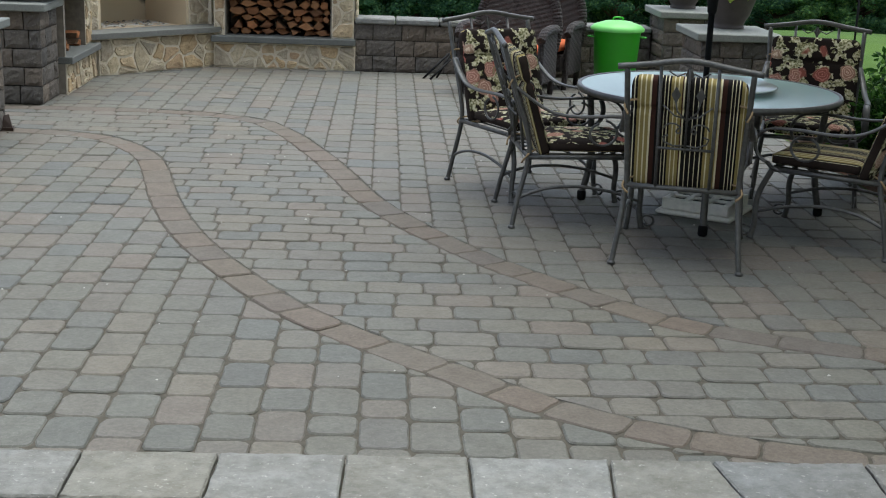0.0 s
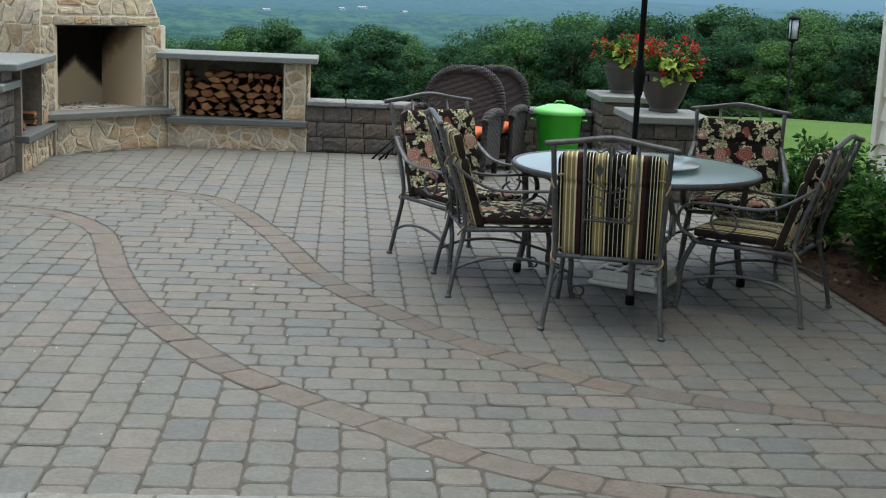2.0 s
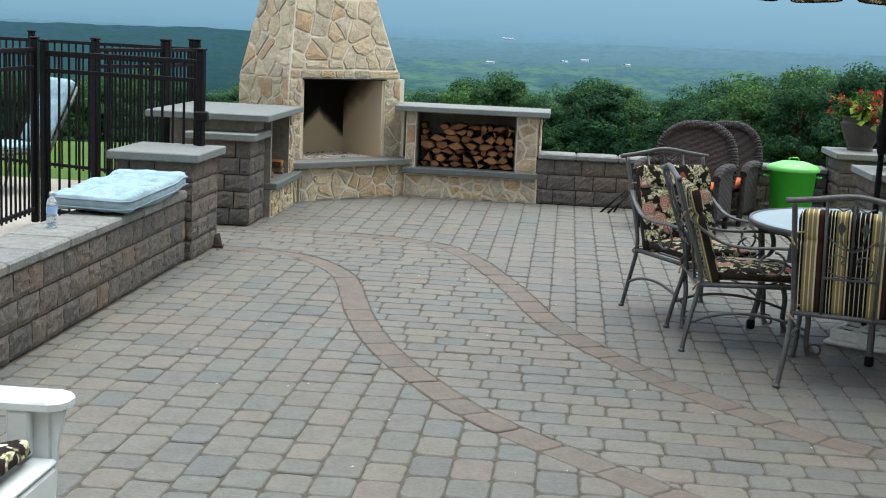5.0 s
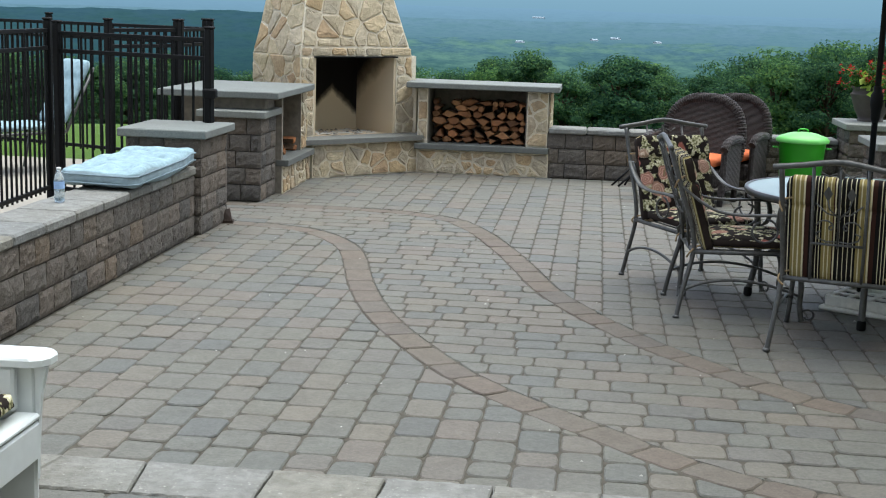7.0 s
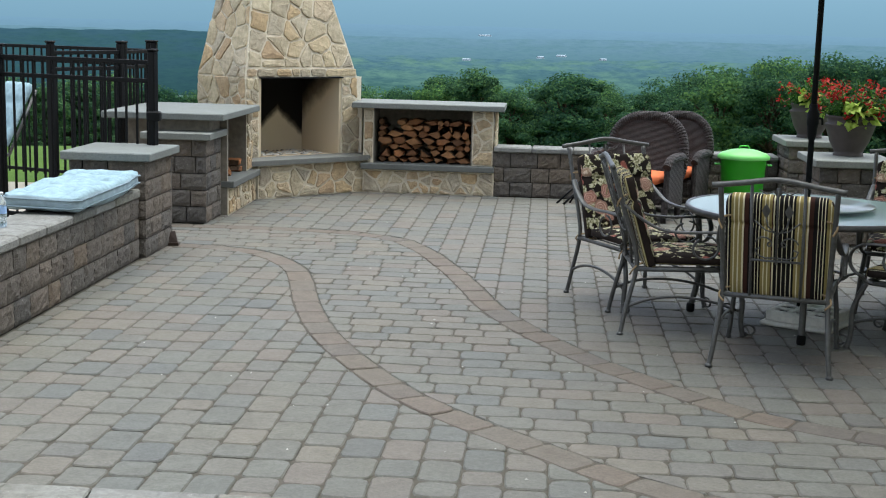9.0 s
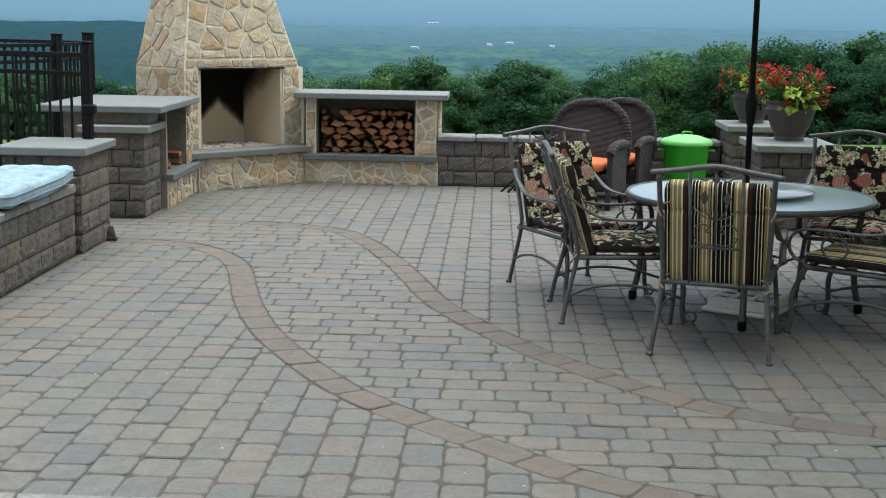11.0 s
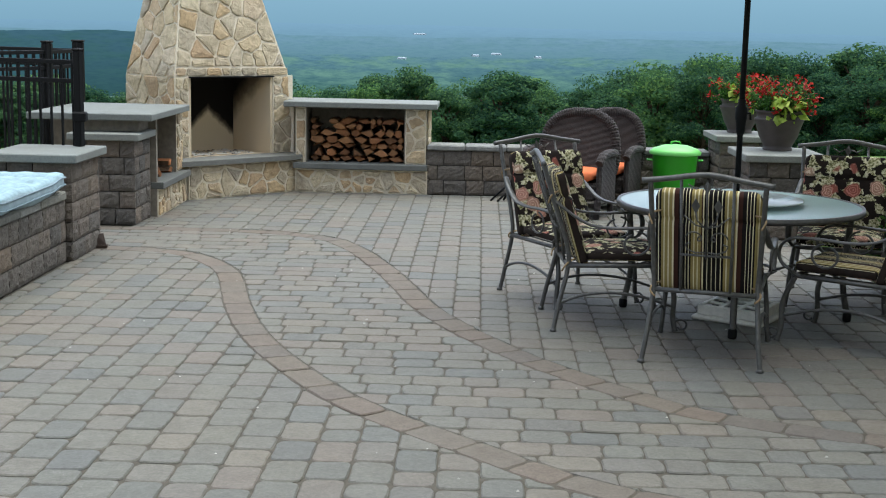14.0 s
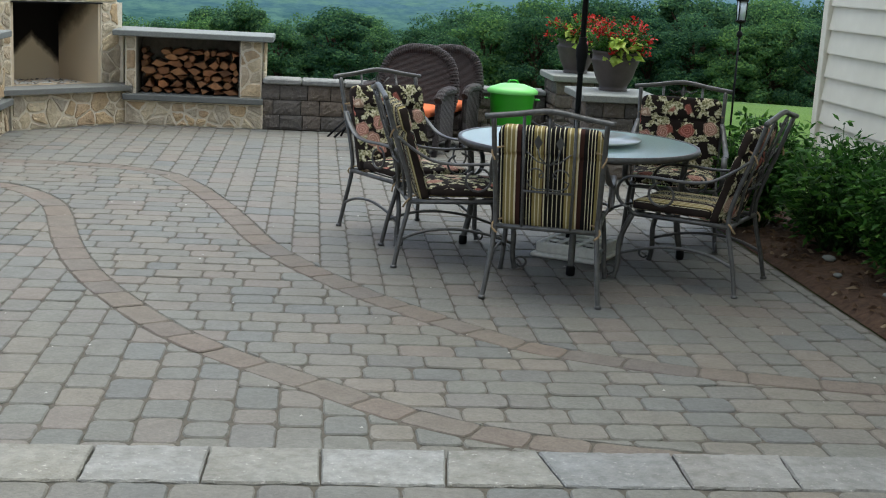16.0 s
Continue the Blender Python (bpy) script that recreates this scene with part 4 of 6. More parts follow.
right_box = pose(-1.76, 14.27, 0)
build_wood_box("wood_box", "stone wood box with bluestone shelf full of split logs", right_box, 1.46, (0.11, 1.21), 61)
stack_logs(right_box @ Matrix.Translation((0, 0.15, 0)), 0.13, 1.19, 0.33, 0.47, 0.33, 71)
left_box = pose(-2.74, 12.17, 0, 0, 0, 90)
left_wood = build_wood_box("wood_box", "stone wood box with a wide bluestone counter beside the pier", left_box, 1.15, (0.04, 0.9), 81, (0.52, -0.12), 1.0)
s = Shape()
s.box((-0.014, 0.03, 0.0), (-0.001, 1.0, 0.936))
s.box((-0.0008, 0.03, 0.33), (0.04, 0.049, 0.936))
s.box((-0.4, 0.1, 0.834), (-0.016, 0.62, 0.936))
part("end_panel", s.mesh("end_panel", box_lining), left_wood)
stack_logs(left_box @ Matrix.Translation((0, 0.14, 0)), 0.06, 0.88, 0.33, 0.12, 0.4, 91)


# ---- house wall and planting bed ----
def siding_material():
    m = Mat("cream_vinyl_siding", 0.55, 0, 0.35)
    n = m.noise(3, 4)
    m.color(m.ramp(n, [(0.3, srgb(206, 202, 186)), (0.7, srgb(216, 212, 196))])).bump(m.noise(160, 2), 0.15, 0.002)
    return m.m


siding = siding_material()


def build_house():
    h = thing("house", "house wall with cream lapped vinyl siding and corner post", "house")
    # upper height is unseen, raised to block sky light over the right floor
    s = Shape()
    s.box((4.36, -9.0, -0.2), (4.6, 10.36, 7.6))
    part("wall", s.mesh("wall", siding), h)
    z = 0.36
    mesh = None
    while z < 7.3:
        if mesh is None:
            s = Shape()
            prof = [(4.362, 0.0), (4.325, 0.0), (4.325, 0.012), (4.346, 0.19), (4.362, 0.19)]
            n = len(prof)
            v = [(x, y, zz) for y in (-9.0, 10.34) for x, zz in prof]
            f = [tuple(range(n)), tuple(range(2 * n - 1, n - 1, -1))] + [(i, n + i, n + (i + 1) % n, (i + 1) % n) for i in range(n)]
            s.add(v, f)
            mesh = s.mesh("siding_board", siding)
        part("siding_board", mesh, h).location = (0, 0, z)
        z += 0.187
    s = Shape()
    s.box((4.30, 10.34, 0.25), (4.40, 10.44, 7.6), 0.006)
    part("corner_post", s.mesh("corner_post", plain("cream_trim", srgb(214, 210, 192), 0.5, 0, 0.4, 0.05)), h)
    s = Shape()
    s.box((4.37, -9.0, -0.2), (4.62, 10.40, 0.36))
    part("foundation", s.mesh("foundation", plain("grey_foundation", srgb(138, 136, 130), 0.9)), h)
    s = Shape()
    s.box((4.37, 10.36, 0.3), (12.0, 10.5, 7.6))
    part("wall", s.mesh("wall", siding), h)
    # unseen wall behind the camera, added to shade near floor and fronts
    s = Shape()
    s.box((-8.0, -2.1, -0.2), (4.355, -1.75, 5.2))
    part("wall", s.mesh("wall", siding), h)
    # unseen eave, added on top of the raised wall
    s = Shape()
    s.box((3.8, -9.0, 7.6), (12.2, 10.9, 7.75))
    part("eave", s.mesh("eave", white_paint), h)


build_house()


def build_bed():
    rng = random.Random(13)
    s = Shape()
    nx, ny = 12, 90
    v, f = [], []
    for j in range(ny + 1):
        for i in range(nx + 1):
            x, y = 3.29 + 1.1 * i / nx, 4.3 + 6.9 * j / ny
            v.append((x, y, (-0.01 if i == 0 else 0.02 + 0.05 * math.sin(math.pi * i / nx) + rng.uniform(-0.012, 0.012))))
    for j in range(ny):
        for i in range(nx):
            a = j * (nx + 1) + i
            f.append((a, a + 1, a + nx + 2, a + nx + 1))
    s.add(v, f)
    solid("planting_bed", s.mesh("planting_bed", soil, True), "dark mulched soil bed along the house wall", kind="structure")
    chips = Shape()
    for _ in range(700):
        x, y = rng.uniform(3.31, 4.3), rng.uniform(4.6, 10.8)
        l, w, a = rng.uniform(0.015, 0.04), rng.uniform(0.006, 0.014), rng.uniform(0, 3.14)
        dx, dy = math.cos(a), math.sin(a)
        z = 0.03 + 0.05 * math.sin(math.pi * (x - 3.29) / 1.1)
        chips.add([(x - dx * l - dy * w, y - dy * l + dx * w, z), (x + dx * l - dy * w, y + dy * l + dx * w, z + 0.01), (x + dx * l + dy * w, y + dy * l - dx * w, z), (x - dx * l + dy * w, y - dy * l - dx * w, z), (x, y, z + 0.018)],
                  [(0, 1, 4), (1, 2, 4), (2, 3, 4), (3, 0, 4)])
    m = leaf_material("mulch_chip", [(0, srgb(60, 46, 36)), (0.85, srgb(104, 84, 64)), (1, srgb(150, 136, 112))], 0.95)
    solid("mulch", chips.mesh("mulch", m), "scattered bark chips on the soil bed", "mulch", kind="stuff")
    for x, y, r in ((3.62, 8.15, 0.05), (3.5, 7.7, 0.03), (3.6, 7.2, 0.03)):
        st = Shape()
        st.lathe([(r * 0.5, 0), (r, r * 0.35), (r * 0.8, r * 0.7), (r * 0.2, r * 0.9)], 9)
        solid("stone", st.mesh("stone", pale_slab, True), "small pale stone lying on the mulch", "stone", "stones on the bed", at=(x, y, 0.05))


build_bed()


# ---- fabrics ----
def floral_material(thin=0.0):
    """Dark cloth with roses and pale leaves."""
    m = Mat("dark_floral_cloth", 0.9, 0, 0.2)
    warp = m.n.new("ShaderNodeVectorMath")
    warp.operation = "ADD"
    nz = m.n.new("ShaderNodeTexNoise")
    nz.inputs["Scale"].default_value = 14
    m.link(m.co, nz.inputs["Vector"])
    sc = m.n.new("ShaderNodeVectorMath")
    sc.operation = "SCALE"
    sc.inputs["Scale"].default_value = 0.05
    m.link(nz.outputs["Color"], sc.inputs[0])
    m.link(m.co, warp.inputs[0])
    m.link(sc.outputs[0], warp.inputs[1])
    base = srgb(34, 27, 24)

    def blobs(scale, stops, edge, rnd=0.8, share=0.94):
        v = m.n.new("ShaderNodeTexVoronoi")
        v.inputs["Scale"].default_value = scale
        v.inputs["Randomness"].default_value = rnd
        m.link(warp.outputs[0], v.inputs["Vector"])
        col = m.ramp(m.axis(0, v.outputs["Color"]), stops, "CONSTANT")
        keep = m.ramp(m.axis(1, v.outputs["Color"]), [(0, (1, 1, 1)), (share, (0, 0, 0))], "CONSTANT")
        inside = m.ramp(v.outputs["Distance"], [(edge * 0.85, (1, 1, 1)), (edge, (0, 0, 0))])
        return v.outputs["Distance"], col, m.mix(1.0, keep, inside, "MULTIPLY")

    ragged = m.noise(15, 2.5, 0.55, warp.outputs[0])
    tone = m.noise(60, 2, 0.5)
    leaf = m.ramp(tone, [(0.36, srgb(86, 86, 54)), (0.48, srgb(162, 158, 120)), (0.62, srgb(214, 209, 182))])
    k1 = m.ramp(ragged, [(0.515, (0, 0, 0)), (0.535, (1, 1, 1))])
    d2, rose, k2 = blobs(8.0, [(0, srgb(212, 168, 152)), (0.26, srgb(222, 200, 178)), (0.5, srgb(212, 178, 160)), (0.78, srgb(190, 124, 112))], 0.45, 0.8, 0.72)
    swirl = m.math("ADD", m.math("MULTIPLY", d2, 52.0), m.math("MULTIPLY", m.noise(38, 2, 0.5), 9.0))
    ring = m.ramp(m.math("SINE", swirl), [(0.25, (0.55, 0.46, 0.42)), (0.75, (1, 1, 1))])
    rose = m.mix(1.0, rose, ring, "MULTIPLY")
    c = m.mix(k2, m.mix(k1, base, leaf), rose)
    m.color(c).bump(m.noise(300, 2), 0.2, 0.002)
    if thin:
        t = m.n.new("ShaderNodeBsdfTranslucent")
        m.link(m.mix(0.5, c, srgb(214, 206, 186)), t.inputs["Color"])
        x = m.n.new("ShaderNodeMixShader")
        x.inputs[0].default_value = thin
        m.link(m.b.outputs[0], x.inputs[1])
        m.link(t.outputs[0], x.inputs[2])
        m.link(x.outputs[0], m.n["Material Output"].inputs["Surface"])
    return m.m


def striped_material():
    m = Mat("striped_cloth", 0.9, 0, 0.2)
    u = m.math("FRACT", m.math("DIVIDE", m.math("ADD", m.axis(0), 10.473), 0.343))
    black, cream, olive, brown = srgb(26, 24, 23), srgb(214, 205, 170), srgb(146, 131, 82), srgb(62, 38, 31)
    seq = [(0.0, brown), (0.07, black), (0.13, cream), (0.143, black), (0.18, cream), (0.193, black), (0.23, cream), (0.243, black), (0.27, olive), (0.315, cream), (0.33, olive), (0.375, cream),
           (0.39, olive), (0.43, brown), (0.45, cream), (0.473, black), (0.53, cream), (0.541, black), (0.6, cream), (0.611, black), (0.67, cream), (0.681, black), (0.74, cream), (0.755, black),
           (0.79, olive), (0.83, cream), (0.85, olive), (0.9, cream), (0.92, olive), (0.97, cream)]
    m.color(m.ramp(u, seq, "CONSTANT")).bump(m.noise(300, 2), 0.2, 0.002)
    return m.m


floral, striped = floral_material(), striped_material()
orange_cloth = plain("orange_cloth", srgb(206, 112, 70), 0.9, 0, 0.2, 0.12)
pale_blue_cloth = plain("pale_blue_cloth", srgb(146, 170, 178), 0.9, 0, 0.2, 0.25, 16, 0.8, 0.008)
pale_blue_side = plain("grey_blue_cloth", srgb(146, 164, 172), 0.9, 0, 0.2, 0.2, 14)
grey_cord = plain("grey_piping", srgb(126, 144, 152), 0.9)


dark_edge = plain("dark_brown_cloth", srgb(44, 36, 31), 0.9, 0, 0.2)


def pillow(w, l, t, front, back, puff=0.45, seams=(), corner=0.06, n=(14, 16), rim_slot=0, end_slot=None):
    """A cushion lying flat, centred: w along x, l along y, thickness t up; the upper side is front cloth."""
    nx, ny = n
    end_slot = rim_slot if end_slot is None else end_slot
    v, f, s = [], [], []
    ids = {}
    for side in (1, -1):
        for j in range(ny + 1):
            for i in range(nx + 1):
                a, b = 2 * i / nx - 1, 2 * j / ny - 1
                x, y = a * w / 2, b * l / 2
                ex, ey = max(0, abs(x) - (w / 2 - corner)), max(0, abs(y) - (l / 2 - corner))
                if ex > 0 and ey > 0:
                    q = math.hypot(ex, ey)
                    k = min(1.0, corner / q) if q else 1
                    x = math.copysign(w / 2 - corner + ex * k, x)
                    y = math.copysign(l / 2 - corner + ey * k, y)
                rim = i in (0, nx) or j in (0, ny)
                h = t / 2 * (1 - puff * max(abs(a), abs(b)) ** 5) * (1 - 0.25 * abs(a) ** 4) if not rim else t * 0.22
                for q in seams:
                    h *= 1 - 0.6 * math.exp(-((b - q) / 0.05) ** 2)
                v.append((x, y, side * h))
                ids[side, i, j] = len(v) - 1
    for side in (1, -1):
        for j in range(ny):
            for i in range(nx):
                q = [ids[side, i, j], ids[side, i + 1, j], ids[side, i + 1, j + 1], ids[side, i, j + 1]]
                f.append(tuple(q if side > 0 else q[::-1]))
                s.append(0 if side > 0 else 1)
    loop = [(i, 0) for i in range(nx)] + [(nx, j) for j in range(ny)] + [(i, ny) for i in range(nx, 0, -1)] + [(0, j) for j in range(ny, 0, -1)]
    for k in range(len(loop)):
        p, q = loop[k], loop[(k + 1) % len(loop)]
        f.append((ids[-1, *p], ids[-1, *q], ids[1, *q], ids[1, *p]))
        s.append(rim_slot if p[0] == q[0] else end_slot)
    return v, f, [front, back, dark_edge], s


def place(v, m):
    return [m @ Vector(p) for p in v]


def curl(c, r0, r1, a0, a1, x, n=16):
    """A scroll in the plane x = const, round (y, z) = c."""
    return [(x, c[0] + (r0 + (r1 - r0) * k / n) * math.cos(radians(a0 + (a1 - a0) * k / n)), c[1] + (r0 + (r1 - r0) * k / n) * math.sin(radians(a0 + (a1 - a0) * k / n))) for k in range(n + 1)]


# ---- dining set ----
def build_chair(front, back, label):
    """Wrought-iron armchair; it looks along +y, its rear feet on y = 0."""
    c = thing("dining_chair", label, "chair", group="chairs round the table")
    for sx in (-1, 1):
        s = Shape()
        line = smooth_line([(sx * 0.325, 0.0, 0.0), (sx * 0.305, 0.03, 0.16), (sx * 0.285, 0.085, 0.40), (sx * 0.287, 0.07, 0.55), (sx * 0.298, -0.02, 0.82), (sx * 0.305, -0.085, 1.025)], 5)
        s.tube(line, 0.0145, 8)
        s.lathe([(0.02, 0), (0.022, 0.012), (0.015, 0.02)], 10, (sx * 0.325, 0, 0))
        part("rear_leg", s.mesh("rear_leg", grey_iron, True), c)
        s = Shape()
        s.tube(smooth_line([(sx * 0.285, 0.60, 0.41), (sx * 0.30, 0.655, 0.25), (sx * 0.31, 0.655, 0.1), (sx * 0.32, 0.67, 0.01)], 5), [0.015] * 15 + [0.02], 8)
        s.tube(curl((0.70, 0.045), 0.045, 0.018, 200, -160, sx * 0.318), 0.007, 6)
        part("front_leg", s.mesh("front_leg", grey_iron, True), c)
        s = Shape()
        s.tube(smooth_line([(sx * 0.297, -0.005, 0.80), (sx * 0.315, 0.08, 0.735), (sx * 0.33, 0.19, 0.665), (sx * 0.335, 0.32, 0.645), (sx * 0.335, 0.48, 0.65), (sx * 0.33, 0.60, 0.645)], 5), 0.02, 8, 0, 0.45)
        s.tube(curl((0.585, 0.545), 0.10, 0.10, 88, -70, sx * 0.325), 0.02, 8, 0, 0.4)
        s.tube(smooth_line([(sx * 0.32, 0.618, 0.45), (sx * 0.30, 0.60, 0.42), (sx * 0.288, 0.56, 0.405)], 4), 0.012, 6)
        s.tube(curl((0.44, 0.55), 0.075, 0.06, 80, -250, sx * 0.325), 0.007, 6)
        part("arm", s.mesh("arm", grey_iron, True), c)
        s = Shape()
        s.tube(smooth_line([(sx * 0.305, 0.03, 0.17), (sx * 0.30, 0.17, 0.225), (sx * 0.295, 0.33, 0.24), (sx * 0.30, 0.50, 0.215), (sx * 0.305, 0.655, 0.16)], 5), 0.0095, 6)
        part("stretcher", s.mesh("stretcher", grey_iron, True), c)
        s = Shape()
        s.tube([(sx * 0.135, 0.08, 0.41), (sx * 0.137, 0.05, 0.62), (sx * 0.14, -0.09, 1.045)], 0.009, 6)
        part("back_bar", s.mesh("back_bar", grey_iron, True), c)
    s = Shape()
    s.tube(smooth_line([(-0.35, -0.09, 1.03), (-0.2, -0.093, 1.05), (0, -0.1, 1.078), (0.2, -0.093, 1.05), (0.35, -0.09, 1.03)], 5), 0.016, 8)
    part("top_rail", s.mesh("top_rail", grey_iron, True), c)
    s = Shape()
    s.tube([(-0.287, 0.085, 0.405), (0.287, 0.085, 0.405)], 0.014, 8)
    s.tube([(-0.287, 0.60, 0.41), (0.287, 0.60, 0.41)], 0.014, 8)
    for sx in (-1, 1):
        s.tube([(sx * 0.287, 0.085, 0.405), (sx * 0.287, 0.60, 0.41)], 0.014, 8)
    for k in range(4):
        x = -0.18 + 0.12 * k
        s.tube([(x, 0.085, 0.402), (x, 0.60, 0.405)], 0.006, 5)
    part("seat_frame", s.mesh("seat_frame", grey_iron, True), c)
    # scrolls and leaves of the back
    lean = Matrix.Translation((0, 0.03, 0.62)) @ Matrix.Rotation(radians(18.5), 4, "X")
    s = Shape()
    s.tube([(-0.137, 0, 0), (0.137, 0, 0)], 0.007, 6)
    s.tube([(0, 0, -0.02), (0, 0, 0.30), (0, 0, 0.44)], 0.006, 6)
    for sx in (-1, 1):
        s.tube([(sx * (0.075 - 0.05 * k / 12 + 0.04 * math.cos(k * 0.6) * (1 - k / 16)), 0, 0.11 + 0.04 * math.sin(k * 0.6) * (1 - k / 16)) for k in range(13)], 0.0045, 5)
        s.tube([(sx * 0.005, 0, 0.02), (sx * 0.06, 0, 0.015), (sx * 0.105, 0, 0.035), (sx * 0.115, 0, 0.065), (sx * 0.09, 0, 0.075)], 0.0045, 5)
        s.tube([(0, 0, 0.16), (sx * 0.05, 0, 0.21), (sx * 0.06, 0, 0.26)], 0.0045, 5)
        s.tube([(0, 0, 0.17), (sx * 0.06, 0, 0.185), (sx * 0.12, 0, 0.24)], 0.004, 5)
        s.tube([(sx * 0.02, 0, 0.42), (sx * 0.06, 0, 0.40), (sx * 0.10, 0, 0.425)], 0.0045, 5)
        lx, lz = sx * 0.06, 0.30
        s.add([(lx, 0.003, lz - 0.05), (lx + 0.024, 0.003, lz), (lx, 0.003, lz + 0.045), (lx - 0.024, 0.003, lz), (lx, -0.006, lz)], [(0, 1, 4), (1, 2, 4), (2, 3, 4), (3, 0, 4)])
    s.add([(0, 0.003, 0.37), (0.022, 0.003, 0.41), (0, 0.003, 0.455), (-0.022, 0.003, 0.41), (0, -0.006, 0.41)], [(0, 1, 4), (1, 2, 4), (2, 3, 4), (3, 0, 4)])
    s.v = [tuple(lean @ Vector(p)) for p in s.v]
    part("back_scroll", s.mesh("back_scroll", grey_iron, True), c, "wrought-iron vine scroll with leaves")
    v, f, mats, slots = pillow(0.57, 0.60, 0.095, front, back, 0.4, (0.45,), 0.05, (16, 44), 2, 1)
    m = Matrix.Translation((0, 0.1, 0.692)) @ Matrix.Rotation(radians(-73), 4, "X")
    v = place([(x, -y, z) for x, y, z in v], m)
    f = [q[::-1] for q in f]
    part("back_cushion", mesh_of("back_cushion", v, f, mats, slots, True), c)
    v, f, mats, slots = pillow(0.56, 0.44, 0.09, front, back, 0.4, (), 0.05, (14, 16), 2, 0)
    part("seat_cushion", mesh_of("seat_cushion", place(v, Matrix.Translation((0, 0.4, 0.462))), f, mats, slots, True), c)
    cord = plain("tan_cord", srgb(150, 128, 96), 0.9)
    for sx in (-1, 1):
        for line in ([(sx * 0.25, 0.13, 0.44), (sx * 0.29, 0.09, 0.43), (sx * 0.30, 0.06, 0.40), (sx * 0.27, 0.05, 0.37)], [(sx * 0.25, 0.02, 0.86), (sx * 0.30, -0.02, 0.85), (sx * 0.31, -0.04, 0.83), (sx * 0.29, -0.05, 0.79)]):
            s = Shape()
            s.tube(smooth_line(line, 4), 0.006, 5)
            part("tie", s.mesh("tie", cord, True), c)
    return c


def deepen(chair):
    """Lets the seat reach further forward than the legs were drawn."""
    for o in chair.children:
        if o.name.split(".")[0] in ("back_cushion", "back_scroll", "rear_leg", "top_rail", "back_bar", "tie"):
            continue
        for v in o.data.vertices:
            if v.co.y > 0.1:
                v.co.y = 0.1 + (v.co.y - 0.1) * 1.15


FLORAL_CHAIR = "dark iron armchair with dark floral cushion, striped behind"
STRIPED_CHAIR = "dark iron armchair with olive striped cushion, floral behind"
a_chair = build_chair(floral, striped, FLORAL_CHAIR)
deepen(a_chair)
a_chair.matrix_basis = pose(1.51, 7.03, 0, 0, 0, -15.5)
copy_thing(a_chair, pose(0.72, 8.13, 0, 0, 0, -86.1))
copy_thing(a_chair, pose(0.72, 9.21, 0, 0, 0, -151.9))
copy_thing(a_chair, pose(2.88, 9.32, 0, 0, 0, 163))
b_chair = build_chair(striped, floral, STRIPED_CHAIR)
deepen(b_chair)
b_chair.matrix_basis = pose(2.885, 7.54, 0, 0, 0, 56)


def glass_material():
    m = Mat("textured_table_glass", 0.22, 0, 0.5)
    m.color(srgb(168, 198, 192))
    m.b.inputs["Transmission Weight"].default_value = 0.05
    m.b.inputs["IOR"].default_value = 1.5
    m.bump(m.noise(60, 3), 0.25, 0.003)
    return m.m


TX, TY, TZ = 1.96, 8.45, 0.74


def build_table():
    t = thing("dining_table", "round patio table with pale textured glass top, iron base", "table", (TX, TY, 0))
    glass = glass_material()
    s = Shape()
    s.lathe([(0.024, TZ - 0.012), (0.765, TZ - 0.012), (0.765, TZ - 0.001), (0.024, TZ - 0.001)], 64, closed=False)
    s.lathe([(0.024, TZ - 0.001), (0.024, TZ - 0.012)], 64, closed=False)
    part("tabletop", s.mesh("tabletop", glass, False), t, "pale green-white textured glass")
    s = Shape()
    s.lathe([(0.745, TZ - 0.034), (0.785, TZ - 0.034), (0.792, TZ - 0.016), (0.785, TZ + 0.003), (0.766, TZ + 0.003), (0.766, TZ - 0.014), (0.745, TZ - 0.014), (0.745, TZ - 0.034)], 64, closed=False)
    part("rim", s.mesh("rim", grey_iron, True), t)
    for k in range(4):
        a = radians(-101 + 90 * k)
        ca, sa = math.cos(a), math.sin(a)
        s = Shape()
        s.tube(smooth_line([(0.71 * ca, 0.71 * sa, TZ - 0.03), (0.69 * ca, 0.69 * sa, 0.5), (0.68 * ca, 0.68 * sa, 0.25), (0.72 * ca, 0.72 * sa, 0.04)], 5), 0.021, 10)
        leg = part("leg", s.mesh("leg", grey_iron, True), t)
        s = Shape()
        s.lathe([(0.022, 0), (0.028, 0.01), (0.028, 0.05), (0.022, 0.06)], 12, (0.72 * ca, 0.72 * sa, 0))
        part("foot", s.mesh("foot", black_metal, True), leg)
        s = Shape()
        s.tube(smooth_line([(0.24 * ca, 0.24 * sa, 0.31), (0.45 * ca, 0.45 * sa, 0.36), (0.68 * ca, 0.68 * sa, 0.27)], 5), 0.009, 6)
        part("brace", s.mesh("brace", grey_iron, True), t)
    s = Shape()
    s.lathe([(0.255, 0.30), (0.27, 0.31), (0.255, 0.32), (0.24, 0.31), (0.255, 0.30)], 32, closed=False)
    part("ring", s.mesh("ring", grey_iron, True), t)
    tray = thing("lazy_susan", "round pale glass turntable on the table top", "turntable", (TX, TY, TZ + 0.003))
    s = Shape()
    s.lathe([(0.035, 0.02), (0.40, 0.02), (0.408, 0.026), (0.40, 0.032), (0.035, 0.032)], 48, closed=False)
    part("plate", s.mesh("plate", plain("white_glass", srgb(188, 200, 196), 0.2, 0, 0.6, 0.08, 9), True), tray)
    s = Shape()
    s.lathe([(0.04, 0.0), (0.12, 0.0), (0.12, 0.019), (0.04, 0.019)], 32, closed=False)
    part("foot", s.mesh("foot", grey_iron, True), tray)


build_table()


